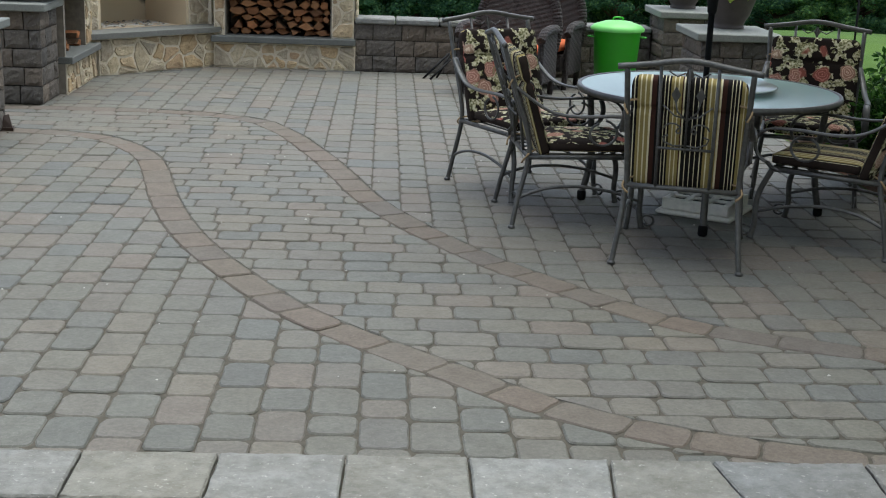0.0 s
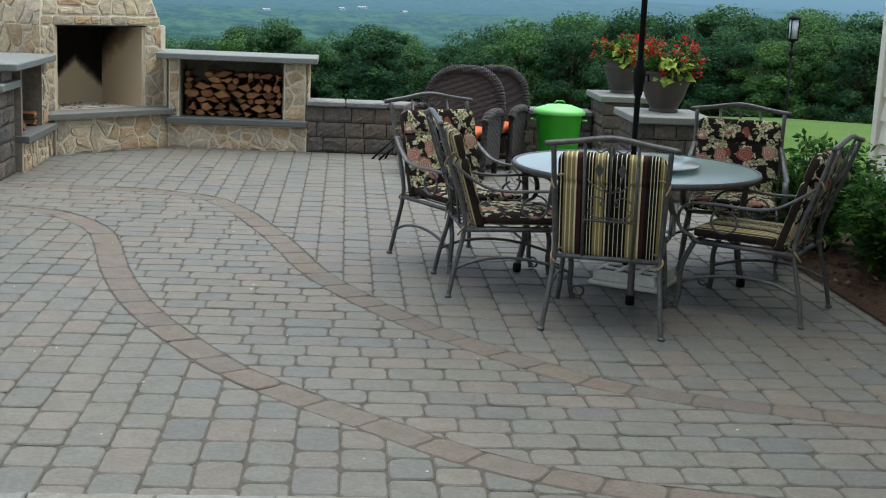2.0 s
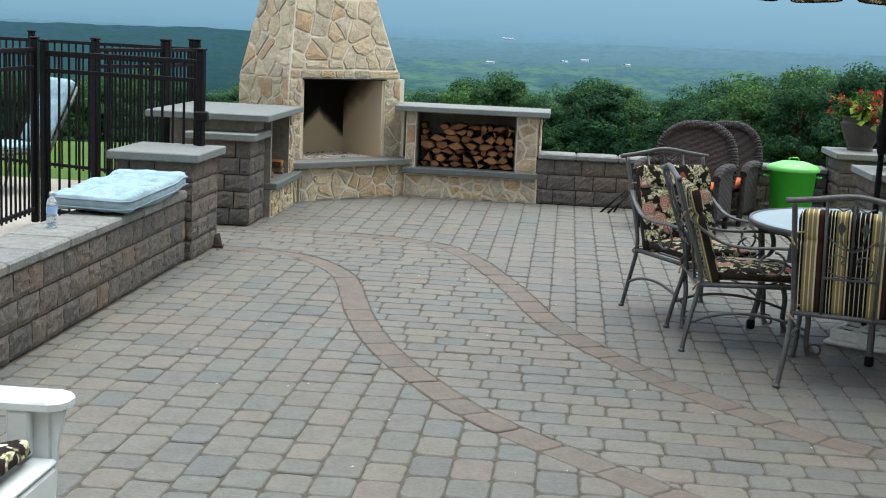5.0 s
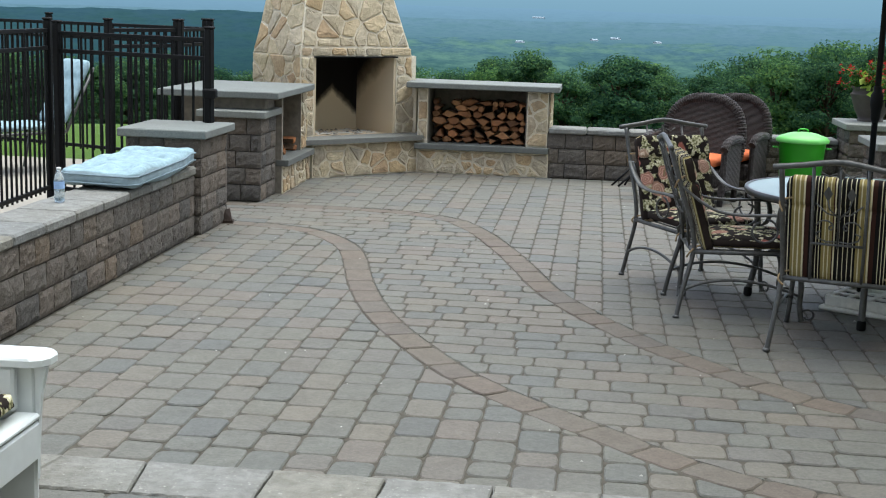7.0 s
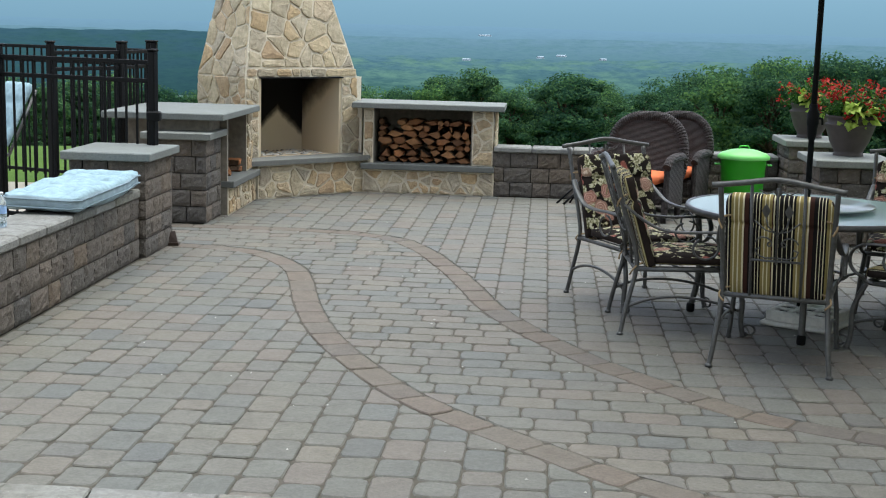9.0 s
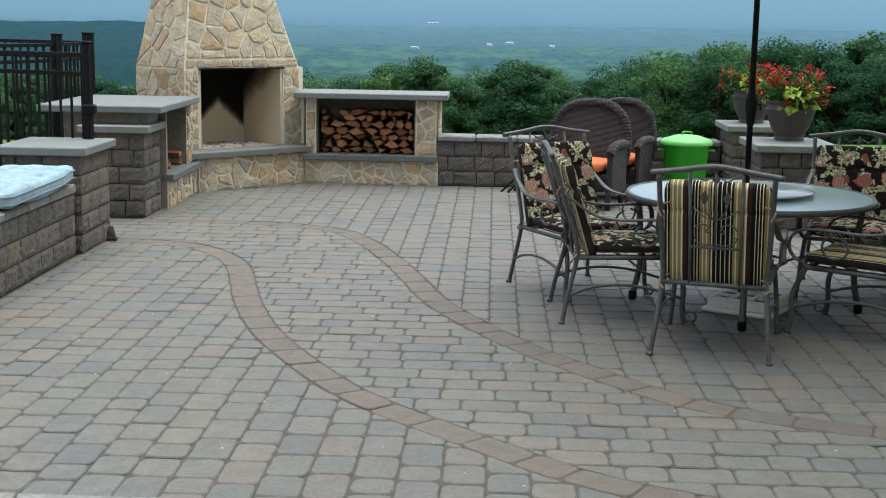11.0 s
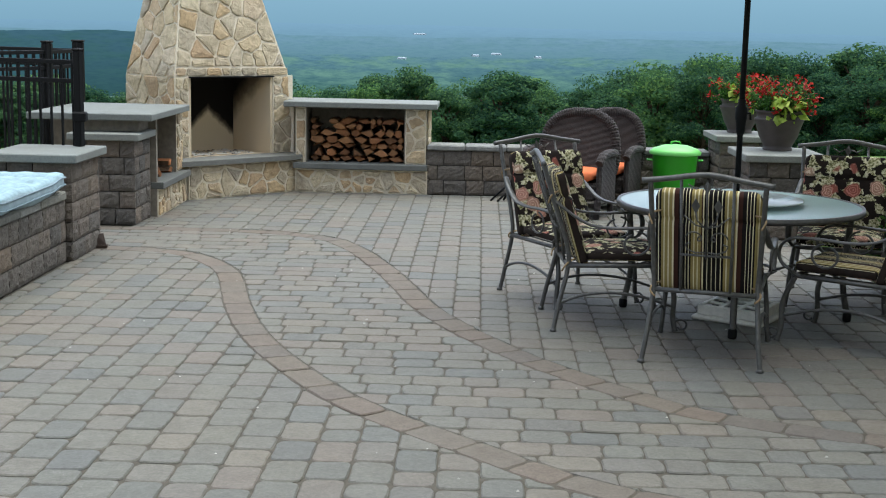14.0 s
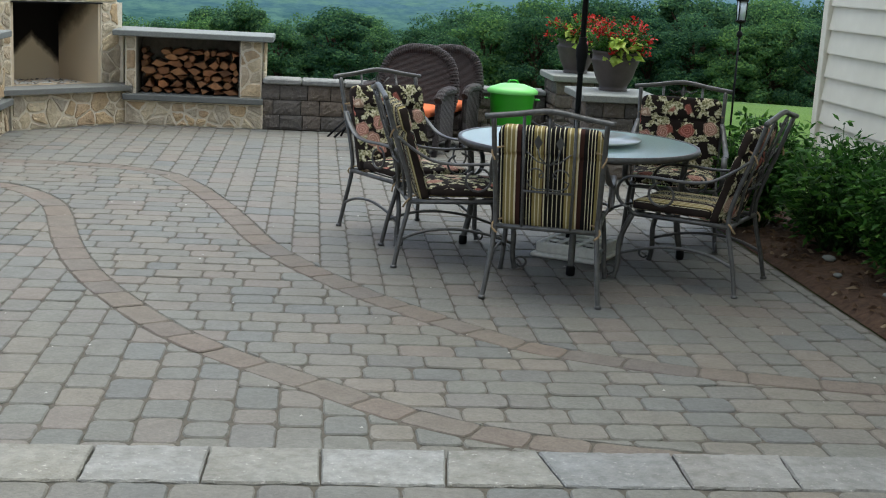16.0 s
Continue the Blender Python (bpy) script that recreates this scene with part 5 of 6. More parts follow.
def build_umbrella():
    u = thing("patio_umbrella", "open patio umbrella with dark floral canopy, black pole", "umbrella", (TX - 0.02, TY, 0))
    s = Shape()
    s.lathe([(0.019, 0.05), (0.019, 2.68), (0.008, 2.72)], 16)
    part("pole", s.mesh("pole", black_metal, True), u)
    s = Shape()
    s.lathe([(0.02, 1.18), (0.028, 1.2), (0.033, 1.26), (0.04, 1.29), (0.04, 1.35), (0.026, 1.375), (0.026, 1.405), (0.02, 1.41)], 16)
    s.tube([(0.035, -0.015, 1.32), (0.052, -0.03, 1.32), (0.055, -0.03, 1.28)], 0.008, 6)
    part("crank", s.mesh("crank", black_metal, True), u)
    R, ztop, zed = 1.37, 2.68, 2.36
    s = Shape()
    v, f = [(0, 0, ztop)], []
    rings, seg = 6, 64
    for r in range(1, rings + 1):
        q = r / rings
        for k in range(seg):
            a = 2 * math.pi * k / seg
            ph = (k % 8) / 8
            rr = R * q * math.cos(math.pi / 8) / math.cos((ph - 0.5) * math.pi / 4)
            z = ztop - (ztop - zed) * q ** 1.15 - 0.03 * q * math.sin(math.pi * ph)
            v.append((rr * math.cos(a), rr * math.sin(a), z))
    f += [(0, 1 + k, 1 + (k + 1) % seg) for k in range(seg)]
    for r in range(rings - 1):
        for k in range(seg):
            j = (k + 1) % seg
            f.append((1 + r * seg + k, 1 + (r + 1) * seg + k, 1 + (r + 1) * seg + j, 1 + r * seg + j))
    s.add(v, f)
    canopy_cloth = floral_material(0.45)
    canopy_cloth.name = "thin_floral_canopy_cloth"
    canopy = part("canopy", s.mesh("canopy", canopy_cloth, True), u, "dark floral cloth canopy")
    rim = v[-seg:]
    for k in range(16):
        pts = [Vector(rim[(4 * k + i) % seg]) for i in range(5)]
        n = 13
        up, low = [], []
        for i in range(n):
            q = 0.045 + 0.91 * i / (n - 1)
            p = pts[int(q * 4)].lerp(pts[int(q * 4) + 1], q * 4 - int(q * 4))
            out = Vector((p.x, p.y, 0)).normalized()
            edge = min(i, n - 1 - i) / 2.0
            drop = 0.20 - (0.045 * (1 - math.sqrt(1 - (1 - edge) ** 2)) if edge < 1 else 0.0)
            up.append(p + out * 0.004)
            low.append(p + out * 0.012 - Vector((0, 0, drop)))
        fl = Shape()
        back = [p - Vector((p.x, p.y, 0)).normalized() * 0.004 for p in up + low]
        fl.add(up + low + back, [(i, i + 1, n + 1 + i, n + i) for i in range(n - 1)] + [(3 * n + i, 3 * n + 1 + i, 2 * n + 1 + i, 2 * n + i) for i in range(n - 1)]
               + [(n + i, n + 1 + i, 3 * n + 1 + i, 3 * n + i) for i in range(n - 1)] + [(0, n, 3 * n, 2 * n), (n - 1, 3 * n - 1, 4 * n - 1, 2 * n - 1)])
        fl.tube([up[0]] + low + [up[-1]], 0.006, 5, 1)
        part("valance", fl.mesh("valance", [canopy_cloth, dark_edge]), canopy, "floral flap edged with dark piping")
    for k in range(8):
        a = 2 * math.pi * k / 8
        s = Shape()
        s.tube([(0.02 * math.cos(a), 0.02 * math.sin(a), ztop - 0.04), (R * 0.985 * math.cos(a), R * 0.985 * math.sin(a), zed - 0.014)], 0.007, 6)
        part("rib", s.mesh("rib", black_metal, True), u)
        s = Shape()
        s.tube([(0.03 * math.cos(a), 0.03 * math.sin(a), 2.18), (R * 0.5 * math.cos(a), R * 0.5 * math.sin(a), 2.50)], 0.006, 6)
        part("strut", s.mesh("strut", black_metal, True), u)
    base = thing("umbrella_base", "square pale grey umbrella base with open grid top", "umbrella base", (1.98, 8.35, 0), -31.6)
    conc = plain("pale_grey_concrete", srgb(218, 216, 206), 0.85, 0, 0.3, 0.15)
    s = Shape()
    s.box((-0.235, -0.235, 0.0), (0.235, 0.235, 0.03), 0.01)
    part("plate", s.mesh("plate", conc), base)
    # dark block set just under the bars to paint the shade in the holes
    s = Shape()
    s.box((-0.163, -0.163, 0.031), (0.163, 0.163, 0.078), 0.004)
    part("tray", s.mesh("tray", plain("dark_hole_shade", srgb(66, 66, 60), 0.95)), base, "dark block standing for the shade inside the grid holes")
    for k in range(4):
        q = -0.186 + 0.124 * k
        z = 0.031 if k in (0, 3) else 0.08
        for lo, hi in (((q - 0.019, -0.206, z), (q + 0.019, 0.206, 0.098)), ((-0.206, q - 0.019, z), (0.206, q + 0.019, 0.096))):
            s = Shape()
            s.box(lo, hi, 0.005)
            part("bar", s.mesh("bar", conc), base)


build_umbrella()


# ---- wicker chairs, bin, flower pots ----
def wicker_material():
    m = Mat("dark_brown_wicker", 0.6, 0, 0.4)
    w1 = m.n.new("ShaderNodeTexWave")
    w1.inputs["Scale"].default_value = 26
    w1.inputs["Distortion"].default_value = 1.0
    w1.bands_direction = "Z"
    m.link(m.co, w1.inputs["Vector"])
    w2 = m.n.new("ShaderNodeTexWave")
    w2.inputs["Scale"].default_value = 26
    w2.bands_direction = "X"
    m.link(m.co, w2.inputs["Vector"])
    h = m.mix(0.5, w1.outputs["Color"], w2.outputs["Color"])
    m.color(m.ramp(h, [(0.35, srgb(22, 18, 17)), (0.7, srgb(68, 58, 55))])).bump(h, 0.9, 0.012)
    return m.m


wicker = wicker_material()


def build_wicker_chair():
    c = thing("wicker_armchair", "dark brown wicker armchair with orange seat cushion", "armchair", group="wicker chairs by the wall")
    arch = smooth_line([(-0.40, 0.0, 0.42), (-0.42, -0.06, 0.62), (-0.36, -0.11, 0.86), (-0.2, -0.14, 0.985), (0, -0.15, 1.01), (0.2, -0.14, 0.985), (0.36, -0.11, 0.86), (0.42, -0.06, 0.62), (0.40, 0.0, 0.42)], 8)
    s = Shape()
    for k in range(0, len(arch) - 1):
        a, b = Vector(arch[k]), Vector(arch[k + 1])
        s.tube([a, a.lerp(b, 0.25), a.lerp(b, 0.75), b], [0.05, 0.058, 0.058, 0.05], 10)
    part("back_frame", s.mesh("back_frame", wicker, True), c)
    s = Shape()
    n = len(arch)
    low = [(p[0] * 0.98, 0.03, 0.36) for p in arch]
    v = [tuple(Vector(p)) for p in arch] + low
    f = [(i, i + 1, n + i + 1, n + i) for i in range(n - 1)]
    v += [(x, y + 0.035, z) for x, y, z in v]
    f += [(3 * n + i, 3 * n + i + 1, 2 * n + i + 1, 2 * n + i) for i in range(n - 1)]
    s.add(v, f)
    part("back_panel", s.mesh("back_panel", wicker, True), c)
    for sx in (-1, 1):
        s = Shape()
        s.tube(smooth_line([(sx * 0.42, -0.03, 0.62), (sx * 0.44, 0.2, 0.64), (sx * 0.44, 0.48, 0.63), (sx * 0.43, 0.58, 0.56)], 5), 0.045, 10)
        s.box((sx * 0.42 - 0.03, 0.0, 0.14), (sx * 0.42 + 0.03, 0.56, 0.62), 0.02)
        part("arm", s.mesh("arm", wicker), c)
        for y in (0.03, 0.52):
            s = Shape()
            s.tube([(sx * 0.40, y, 0.0), (sx * 0.41, y, 0.2)], [0.03, 0.04], 10)
            part("leg", s.mesh("leg", wicker, True), c)
    s = Shape()
    s.box((-0.38, 0.02, 0.18), (0.38, 0.57, 0.36), 0.03)
    part("seat", s.mesh("seat", wicker), c)
    v, f, mats, slots = pillow(0.70, 0.54, 0.13, orange_cloth, orange_cloth, 0.4)
    part("seat_cushion", mesh_of("seat_cushion", place(v, Matrix.Translation((0, 0.33, 0.425))), f, mats, slots, True), c, "orange cloth cushion")
    return c


wick = build_wicker_chair()
wick.matrix_basis = pose(1.26, 13.25, 0, 0, 0, 158) @ Matrix.Diagonal((0.93, 0.93, 0.985, 1))
copy_thing(wick, pose(1.64, 13.93, 0, 0, 0, 156) @ Matrix.Diagonal((0.9, 0.9, 0.975, 1)))


def build_bin():
    b = thing("bin", "bright green metal bin with a domed lid", "bin", (2.325, 13.75, 0))
    g = plain("bright_green_enamel", srgb(56, 172, 34), 0.4, 0, 0.5, 0.08, 6)
    s = Shape()
    s.lathe([(0.19, 0.0), (0.2, 0.01), (0.235, 0.56), (0.245, 0.575), (0.225, 0.575), (0.19, 0.03), (0.01, 0.03)], 40, closed=False)
    s.lathe([(0.0005, 0.002), (0.19, 0.0)], 40, closed=False)
    part("bucket", s.mesh("bucket", g, True), b)
    s = Shape()
    s.lathe([(0.266, 0.562), (0.272, 0.588), (0.235, 0.62), (0.13, 0.655), (0.01, 0.668)], 40, closed=False)
    lid = part("lid", s.mesh("lid", plain("light_green_enamel", srgb(112, 196, 96), 0.4, 0, 0.5, 0.06, 6), True), b, "lighter green domed lid")
    s = Shape()
    s.tube(smooth_line([(-0.05, 0, 0.655), (-0.04, 0, 0.69), (0.04, 0, 0.69), (0.05, 0, 0.655)], 5), 0.008, 6)
    part("handle", s.mesh("handle", g, True), lid)
    for sx in (-1, 1):
        s = Shape()
        s.tube(smooth_line([(sx * 0.235, -0.05, 0.5), (sx * 0.285, -0.04, 0.5), (sx * 0.285, 0.04, 0.5), (sx * 0.235, 0.05, 0.5)], 5), 0.007, 6)
        part("handle", s.mesh("handle", g, True), b)


build_bin()


def leaf_at(s, p, d, l, w, rng):
    """One folded leaf from p along d."""
    d = d.normalized()
    side = d.cross(Vector((rng.gauss(0, 1), rng.gauss(0, 1), rng.gauss(0, 1) + 1.2))).normalized()
    up = side.cross(d)
    a, b, c = p, p + d * l * 0.5 + up * l * 0.06, p + d * l - up * l * 0.12
    s.add([a, b + side * w - up * w * 0.25, c, b - side * w - up * w * 0.25, b], [(0, 1, 4), (1, 2, 4), (2, 3, 4), (3, 0, 4)])


def build_pot(label, x, y, z, r, seed):
    rng = random.Random(seed)
    p = thing("flower_pot", label, "flower pot", (x, y, z), group="flower pots on the piers")
    clay = plain("grey_brown_clay", srgb(74, 67, 63), 0.7, 0, 0.35, 0.2, 12)
    s = Shape()
    s.lathe([(r * 0.6, 0.0), (r * 0.6, 0.018), (r * 0.56, 0.022), (r * 0.6, 0.05), (r * 0.78, r * 0.55), (r * 0.94, r * 1.06), (r * 1.0, r * 1.22), (r * 1.02, r * 1.26), (r * 0.98, r * 1.3), (r * 0.9, r * 1.31),
             (r * 0.92, r * 1.5), (r * 0.98, r * 1.55), (r * 0.98, r * 1.63), (r * 0.88, r * 1.63), (r * 0.86, r * 1.46), (0.01, r * 1.44)], 40, closed=False)
    part("pot", s.mesh("pot", clay, True), p)
    top = r * 1.43
    st, gl, ll, pt = Shape(), Shape(), Shape(), Shape()
    for _ in range(95):
        a, q = rng.uniform(0, 6.28), rng.random() ** 0.5
        tip = Vector((math.cos(a) * q * r * 1.5, math.sin(a) * q * r * 1.5, top + r * rng.uniform(0.35, 1.75) * (1.15 - 0.6 * q)))
        low = Vector((tip.x * 0.35, tip.y * 0.35, top - 0.03))
        st.tube([low, low.lerp(tip, 0.6) + Vector((0, 0, 0.02)), tip], 0.0035, 4)
        for _ in range(20):
            leaf_at(gl, low.lerp(tip, rng.uniform(0.3, 1.0)), Vector((rng.gauss(0, 1), rng.gauss(0, 1), rng.gauss(0.3, 0.7))), rng.uniform(0.04, 0.085), rng.uniform(0.007, 0.013), rng)
        if rng.random() < 0.42:
            for _ in range(13):
                d = Vector((rng.gauss(0, 1), rng.gauss(0, 1), rng.gauss(0.2, 0.8)))
                leaf_at(pt, tip + Vector((rng.gauss(0, 0.018), rng.gauss(0, 0.018), rng.gauss(0, 0.026))), d, rng.uniform(0.025, 0.055), rng.uniform(0.008, 0.016), rng)
    for _ in range(46):
        a = rng.uniform(-2.2, -0.75)
        q = r * rng.uniform(0.45, 1.05)
        leaf_at(ll, Vector((math.cos(a) * q * 0.9, math.sin(a) * q, top + rng.uniform(-0.02, 0.17))), Vector((math.cos(a) + rng.uniform(-0.5, 0.5), math.sin(a), rng.uniform(-0.9, 0.35))), rng.uniform(0.1, 0.16), rng.uniform(0.034, 0.05), rng)
    tagged(part("stem", st.mesh("stem", stem_green, True), p), kind="stuff")
    part("foliage", gl.mesh("foliage", bush_leaf), p, "small dark green leaves")
    part("lime_foliage", ll.mesh("lime_foliage", lime_leaf), p, "broad lime-green leaves")
    part("blossom", pt.mesh("blossom", petal_red), p, "clustered red blossoms")


build_pot("round clay pot of red flowers and lime leaves", 3.09, 14.3, 0.765, 0.222, 5)
build_pot("wide clay pot of red flowers above lime leaves", 3.035, 12.2, 0.767, 0.225, 6)


# ---- bushes in the bed ----
def build_bush(x, y, r, h, seed):
    rng = random.Random(seed)
    b = thing("bush", "dense dark green leafy shrub in the mulched bed", "shrub", (x, y, 0.04), group="shrubs along the house")
    st, lv = Shape(), Shape()
    for _ in range(44):
        a, q = rng.uniform(0, 6.28), rng.random() ** 0.5
        tip = Vector((math.cos(a) * q * r, math.sin(a) * q * r, h * (1 - 0.35 * q * q) * rng.uniform(0.72, 0.94)))
        mid = Vector((tip.x * 0.6, tip.y * 0.6, tip.z * 0.6))
        st.tube([(tip.x * 0.15, tip.y * 0.15, -0.03), mid, tip], [0.008, 0.006, 0.003], 4)
        for _ in range(95):
            t = rng.uniform(0.2, 0.97)
            p = Vector((tip.x * 0.15, tip.y * 0.15, 0)).lerp(tip, t) + Vector((rng.gauss(0, 0.05), rng.gauss(0, 0.05), rng.gauss(0, 0.04)))
            d = Vector((tip.x + rng.gauss(0, 0.3), tip.y + rng.gauss(0, 0.3), rng.uniform(-0.2, 0.35)))
            leaf_at(lv, p, d, rng.uniform(0.05, 0.105), rng.uniform(0.011, 0.02), rng)
    tagged(part("stem", st.mesh("stem", stem_green, True), b), kind="stuff")
    part("foliage", lv.mesh("foliage", bush_leaf), b)


build_bush(3.5, 9.35, 0.52, 0.96, 1)
build_bush(3.80, 8.5, 0.50, 0.95, 2)
build_bush(3.92, 7.55, 0.46, 0.92, 3)
build_bush(3.98, 6.7, 0.42, 0.85, 4)


# ---- fence, pool side ----
def fence_run(label, a, b, posts, z0=0.02, top=1.6):
    """Black metal fence from a to b, with posts at the fractions given."""
    fn = thing("fence", label, "fence", group="pool fence")
    a, b = Vector((*a, 0)), Vector((*b, 0))
    ln = (b - a).length
    turn = math.atan2(b.y - a.y, b.x - a.x)
    R = Matrix.Rotation(turn, 4, "Z")

    def bar(name, p, hx, hy, zz0, zz1):
        s = Shape()
        s.box((-hx, -hy, zz0), (hx, hy, zz1), min(hx, hy) * 0.3)
        ob = part(name, s.mesh(name, black_metal), fn)
        ob.matrix_basis = Matrix.Translation(p) @ R
        return ob

    for q in posts:
        post = bar("post", a.lerp(b, q), 0.032, 0.032, z0, top)
        s = Shape()
        s.box((-0.038, -0.038, top), (0.038, 0.038, top + 0.02), 0.008)
        part("cap", s.mesh("cap", black_metal), post)
    for z in (top - 0.09, top - 0.24, z0 + 0.12):
        bar("rail", a.lerp(b, 0.5), ln / 2, 0.014, z - 0.018, z + 0.018)
    n = int(ln / 0.1)
    first = bar("picket", a.lerp(b, 0.5 / n), 0.009, 0.009, z0 + 0.08, top - 0.08)
    for k in range(1, n):
        ob = part("picket", first.data, fn)
        ob.matrix_basis = Matrix.Translation(a.lerp(b, (k + 0.5) / n)) @ R
    return fn


fence_run("black metal picket fence behind the seat wall", (-4.3, 4.4), (-4.57, 10.98), (0.0, 0.32, 0.66, 1.0))
gate = fence_run("black metal picket gate with a latch behind the pier", (-4.46, 10.92), (-2.95, 10.4), (0.0, 1.0), top=1.58)
s = Shape()
s.box((-0.06, -0.05, 1.02), (0.05, 0.03, 1.1), 0.012)
latch = part("latch", s.mesh("latch", black_metal), gate)
latch.matrix_basis = Matrix.Translation((-2.93, 10.38, 0))
fence_run("black metal picket fence running on behind the gate", (-4.3, 11.7), (-3.94, 12.6), (0.0, 1.0))
fence_run("black metal picket fence beside the stone wood box", (-3.935, 12.68), (-3.89, 13.55), (0.0, 1.0))
fence_run("black metal picket fence along the far deck edge", (-3.96, 13.62), (-10.2, 15.9), (0.0, 0.33, 0.66, 1.0))
s = Shape()
s.box((-12, 2.5, -0.2), (-3.28, 14.1, 0.0), 0.01)
solid("pavement_pool", s.mesh("pavement_pool", plain("cream_concrete", srgb(156, 150, 138), 0.85, 0, 0.3, 0.12, 4)), "cream concrete deck beyond the fence", kind="structure")


def build_lounger(x, y, turn):
    l = thing("sun_lounger", "dark framed sun lounger with pale blue pads", "lounger", (x, y, 0.0), turn, group="loungers by the pool")
    s = Shape()
    for sx in (-0.3, 0.3):
        s.tube([(sx, -0.1, 0.42), (sx, 1.3, 0.40)], 0.018, 6)
        s.tube([(sx, -0.1, 0.42), (sx, -0.42, 1.08)], 0.016, 6)
    part("frame", s.mesh("frame", grey_iron, True), l)
    for sx in (-0.3, 0.3):
        for y0 in (0.0, 1.2):
            s = Shape()
            s.tube([(sx, y0, 0.41), (sx * 1.08, y0 + 0.08, 0.0)], 0.015, 6)
            part("leg", s.mesh("leg", grey_iron, True), l)
    v, f, mats, slots = pillow(0.56, 1.35, 0.09, pale_blue_cloth, pale_blue_cloth, 0.4, (-0.5, 0, 0.5))
    part("seat_pad", mesh_of("seat_pad", place(v, Matrix.Translation((0, 0.62, 0.47))), f, mats, slots, True), l)
    v, f, mats, slots = pillow(0.56, 0.72, 0.09, pale_blue_cloth, pale_blue_cloth, 0.4, (-0.35, 0.35))
    part("back_pad", mesh_of("back_pad", place(v, Matrix.Translation((0, -0.24, 0.82)) @ Matrix.Rotation(radians(-64), 4, "X")), f, mats, slots, True), l)
    return l


build_lounger(-5.55, 13.1, 140)
build_lounger(-6.9, 12.9, 140)


def fold(x):
    """How far the end of the pad is pushed up against the pier."""
    return 0.032 / (1 + math.exp((0.43 - x) / 0.03))


def build_wall_cushion():
    """A tufted pad thrown on the seat wall."""
    c = thing("lounger_pad", "pale blue tufted lounger pad lying on the seat wall", "cushion", (-3.07, 8.92, 0.618), 90)
    v, f, mats, slots = pillow(1.36, 0.54, 0.17, pale_blue_cloth, pale_blue_side, 0.38, (), 0.11, (60, 28), 1)
    out = []
    for x, y, z in v:
        if z > 0:
            for tx in (-0.45, -0.15, 0.15, 0.45):
                for ty in (-0.13, 0.13):
                    z -= 0.05 * math.exp(-((x - tx) ** 2 + (y - ty) ** 2) / 0.003)
                    z -= 0.016 * math.exp(-(abs(x - tx) + abs(y - ty)) / 0.09)
            z -= 0.035 * math.exp(-((x - 0.4) / 0.025) ** 2)
        z += fold(x) + 0.006 * math.sin(x * 9 + y * 5) + 0.012 * (noise.noise((x * 6, y * 6, 2.0)) + 0.5 * noise.noise((x * 16, y * 16, 5.0)))
        out.append((x, y, z))
    part("pad", mesh_of("pad", out, f, mats, slots, True), c)
    for zz in (0.024, -0.03):
        s = Shape()
        k = 0.06
        ring = [(-0.68 + k, -0.272), (0.34, -0.272), (0.4, -0.272), (0.46, -0.272), (0.52, -0.272), (0.68 - k, -0.272), (0.682, -0.27 + k), (0.682, 0.27 - k), (0.68 - k, 0.272), (0.52, 0.272), (0.46, 0.272), (0.4, 0.272), (0.34, 0.272), (-0.68 + k, 0.272), (-0.682, 0.27 - k), (-0.682, -0.27 + k), (-0.68 + k, -0.272)]
        s.tube([(x, y, zz + fold(x) + 0.006 * math.sin(x * 9 + y * 5)) for x, y in ring], 0.006, 6)
        part("piping", s.mesh("piping", grey_cord, True), c)


build_wall_cushion()


def build_bottle():
    b = thing("water_bottle", "clear plastic water bottle with blue label on the wall", "bottle", (-3.08, 7.66, 0.548))
    m = Mat("clear_plastic", 0.08, 0, 0.5)
    m.color(srgb(220, 232, 238))
    m.b.inputs["Transmission Weight"].default_value = 0.8
    s = Shape()
    s.lathe([(0.028, 0), (0.032, 0.006), (0.032, 0.05), (0.030, 0.06), (0.032, 0.07), (0.032, 0.145), (0.026, 0.17), (0.014, 0.19), (0.013, 0.2)], 20)
    part("body", s.mesh("body", m.m, True), b)
    s = Shape()
    s.lathe([(0.0328, 0.085), (0.0328, 0.13)], 20, closed=False)
    part("label", s.mesh("label", plain("blue_label", srgb(150, 180, 220), 0.5)), b, "pale blue paper label")
    s = Shape()
    s.lathe([(0.015, 0.198), (0.015, 0.214), (0.012, 0.216)], 16)
    part("cap", s.mesh("cap", white_paint, True), b)


build_bottle()


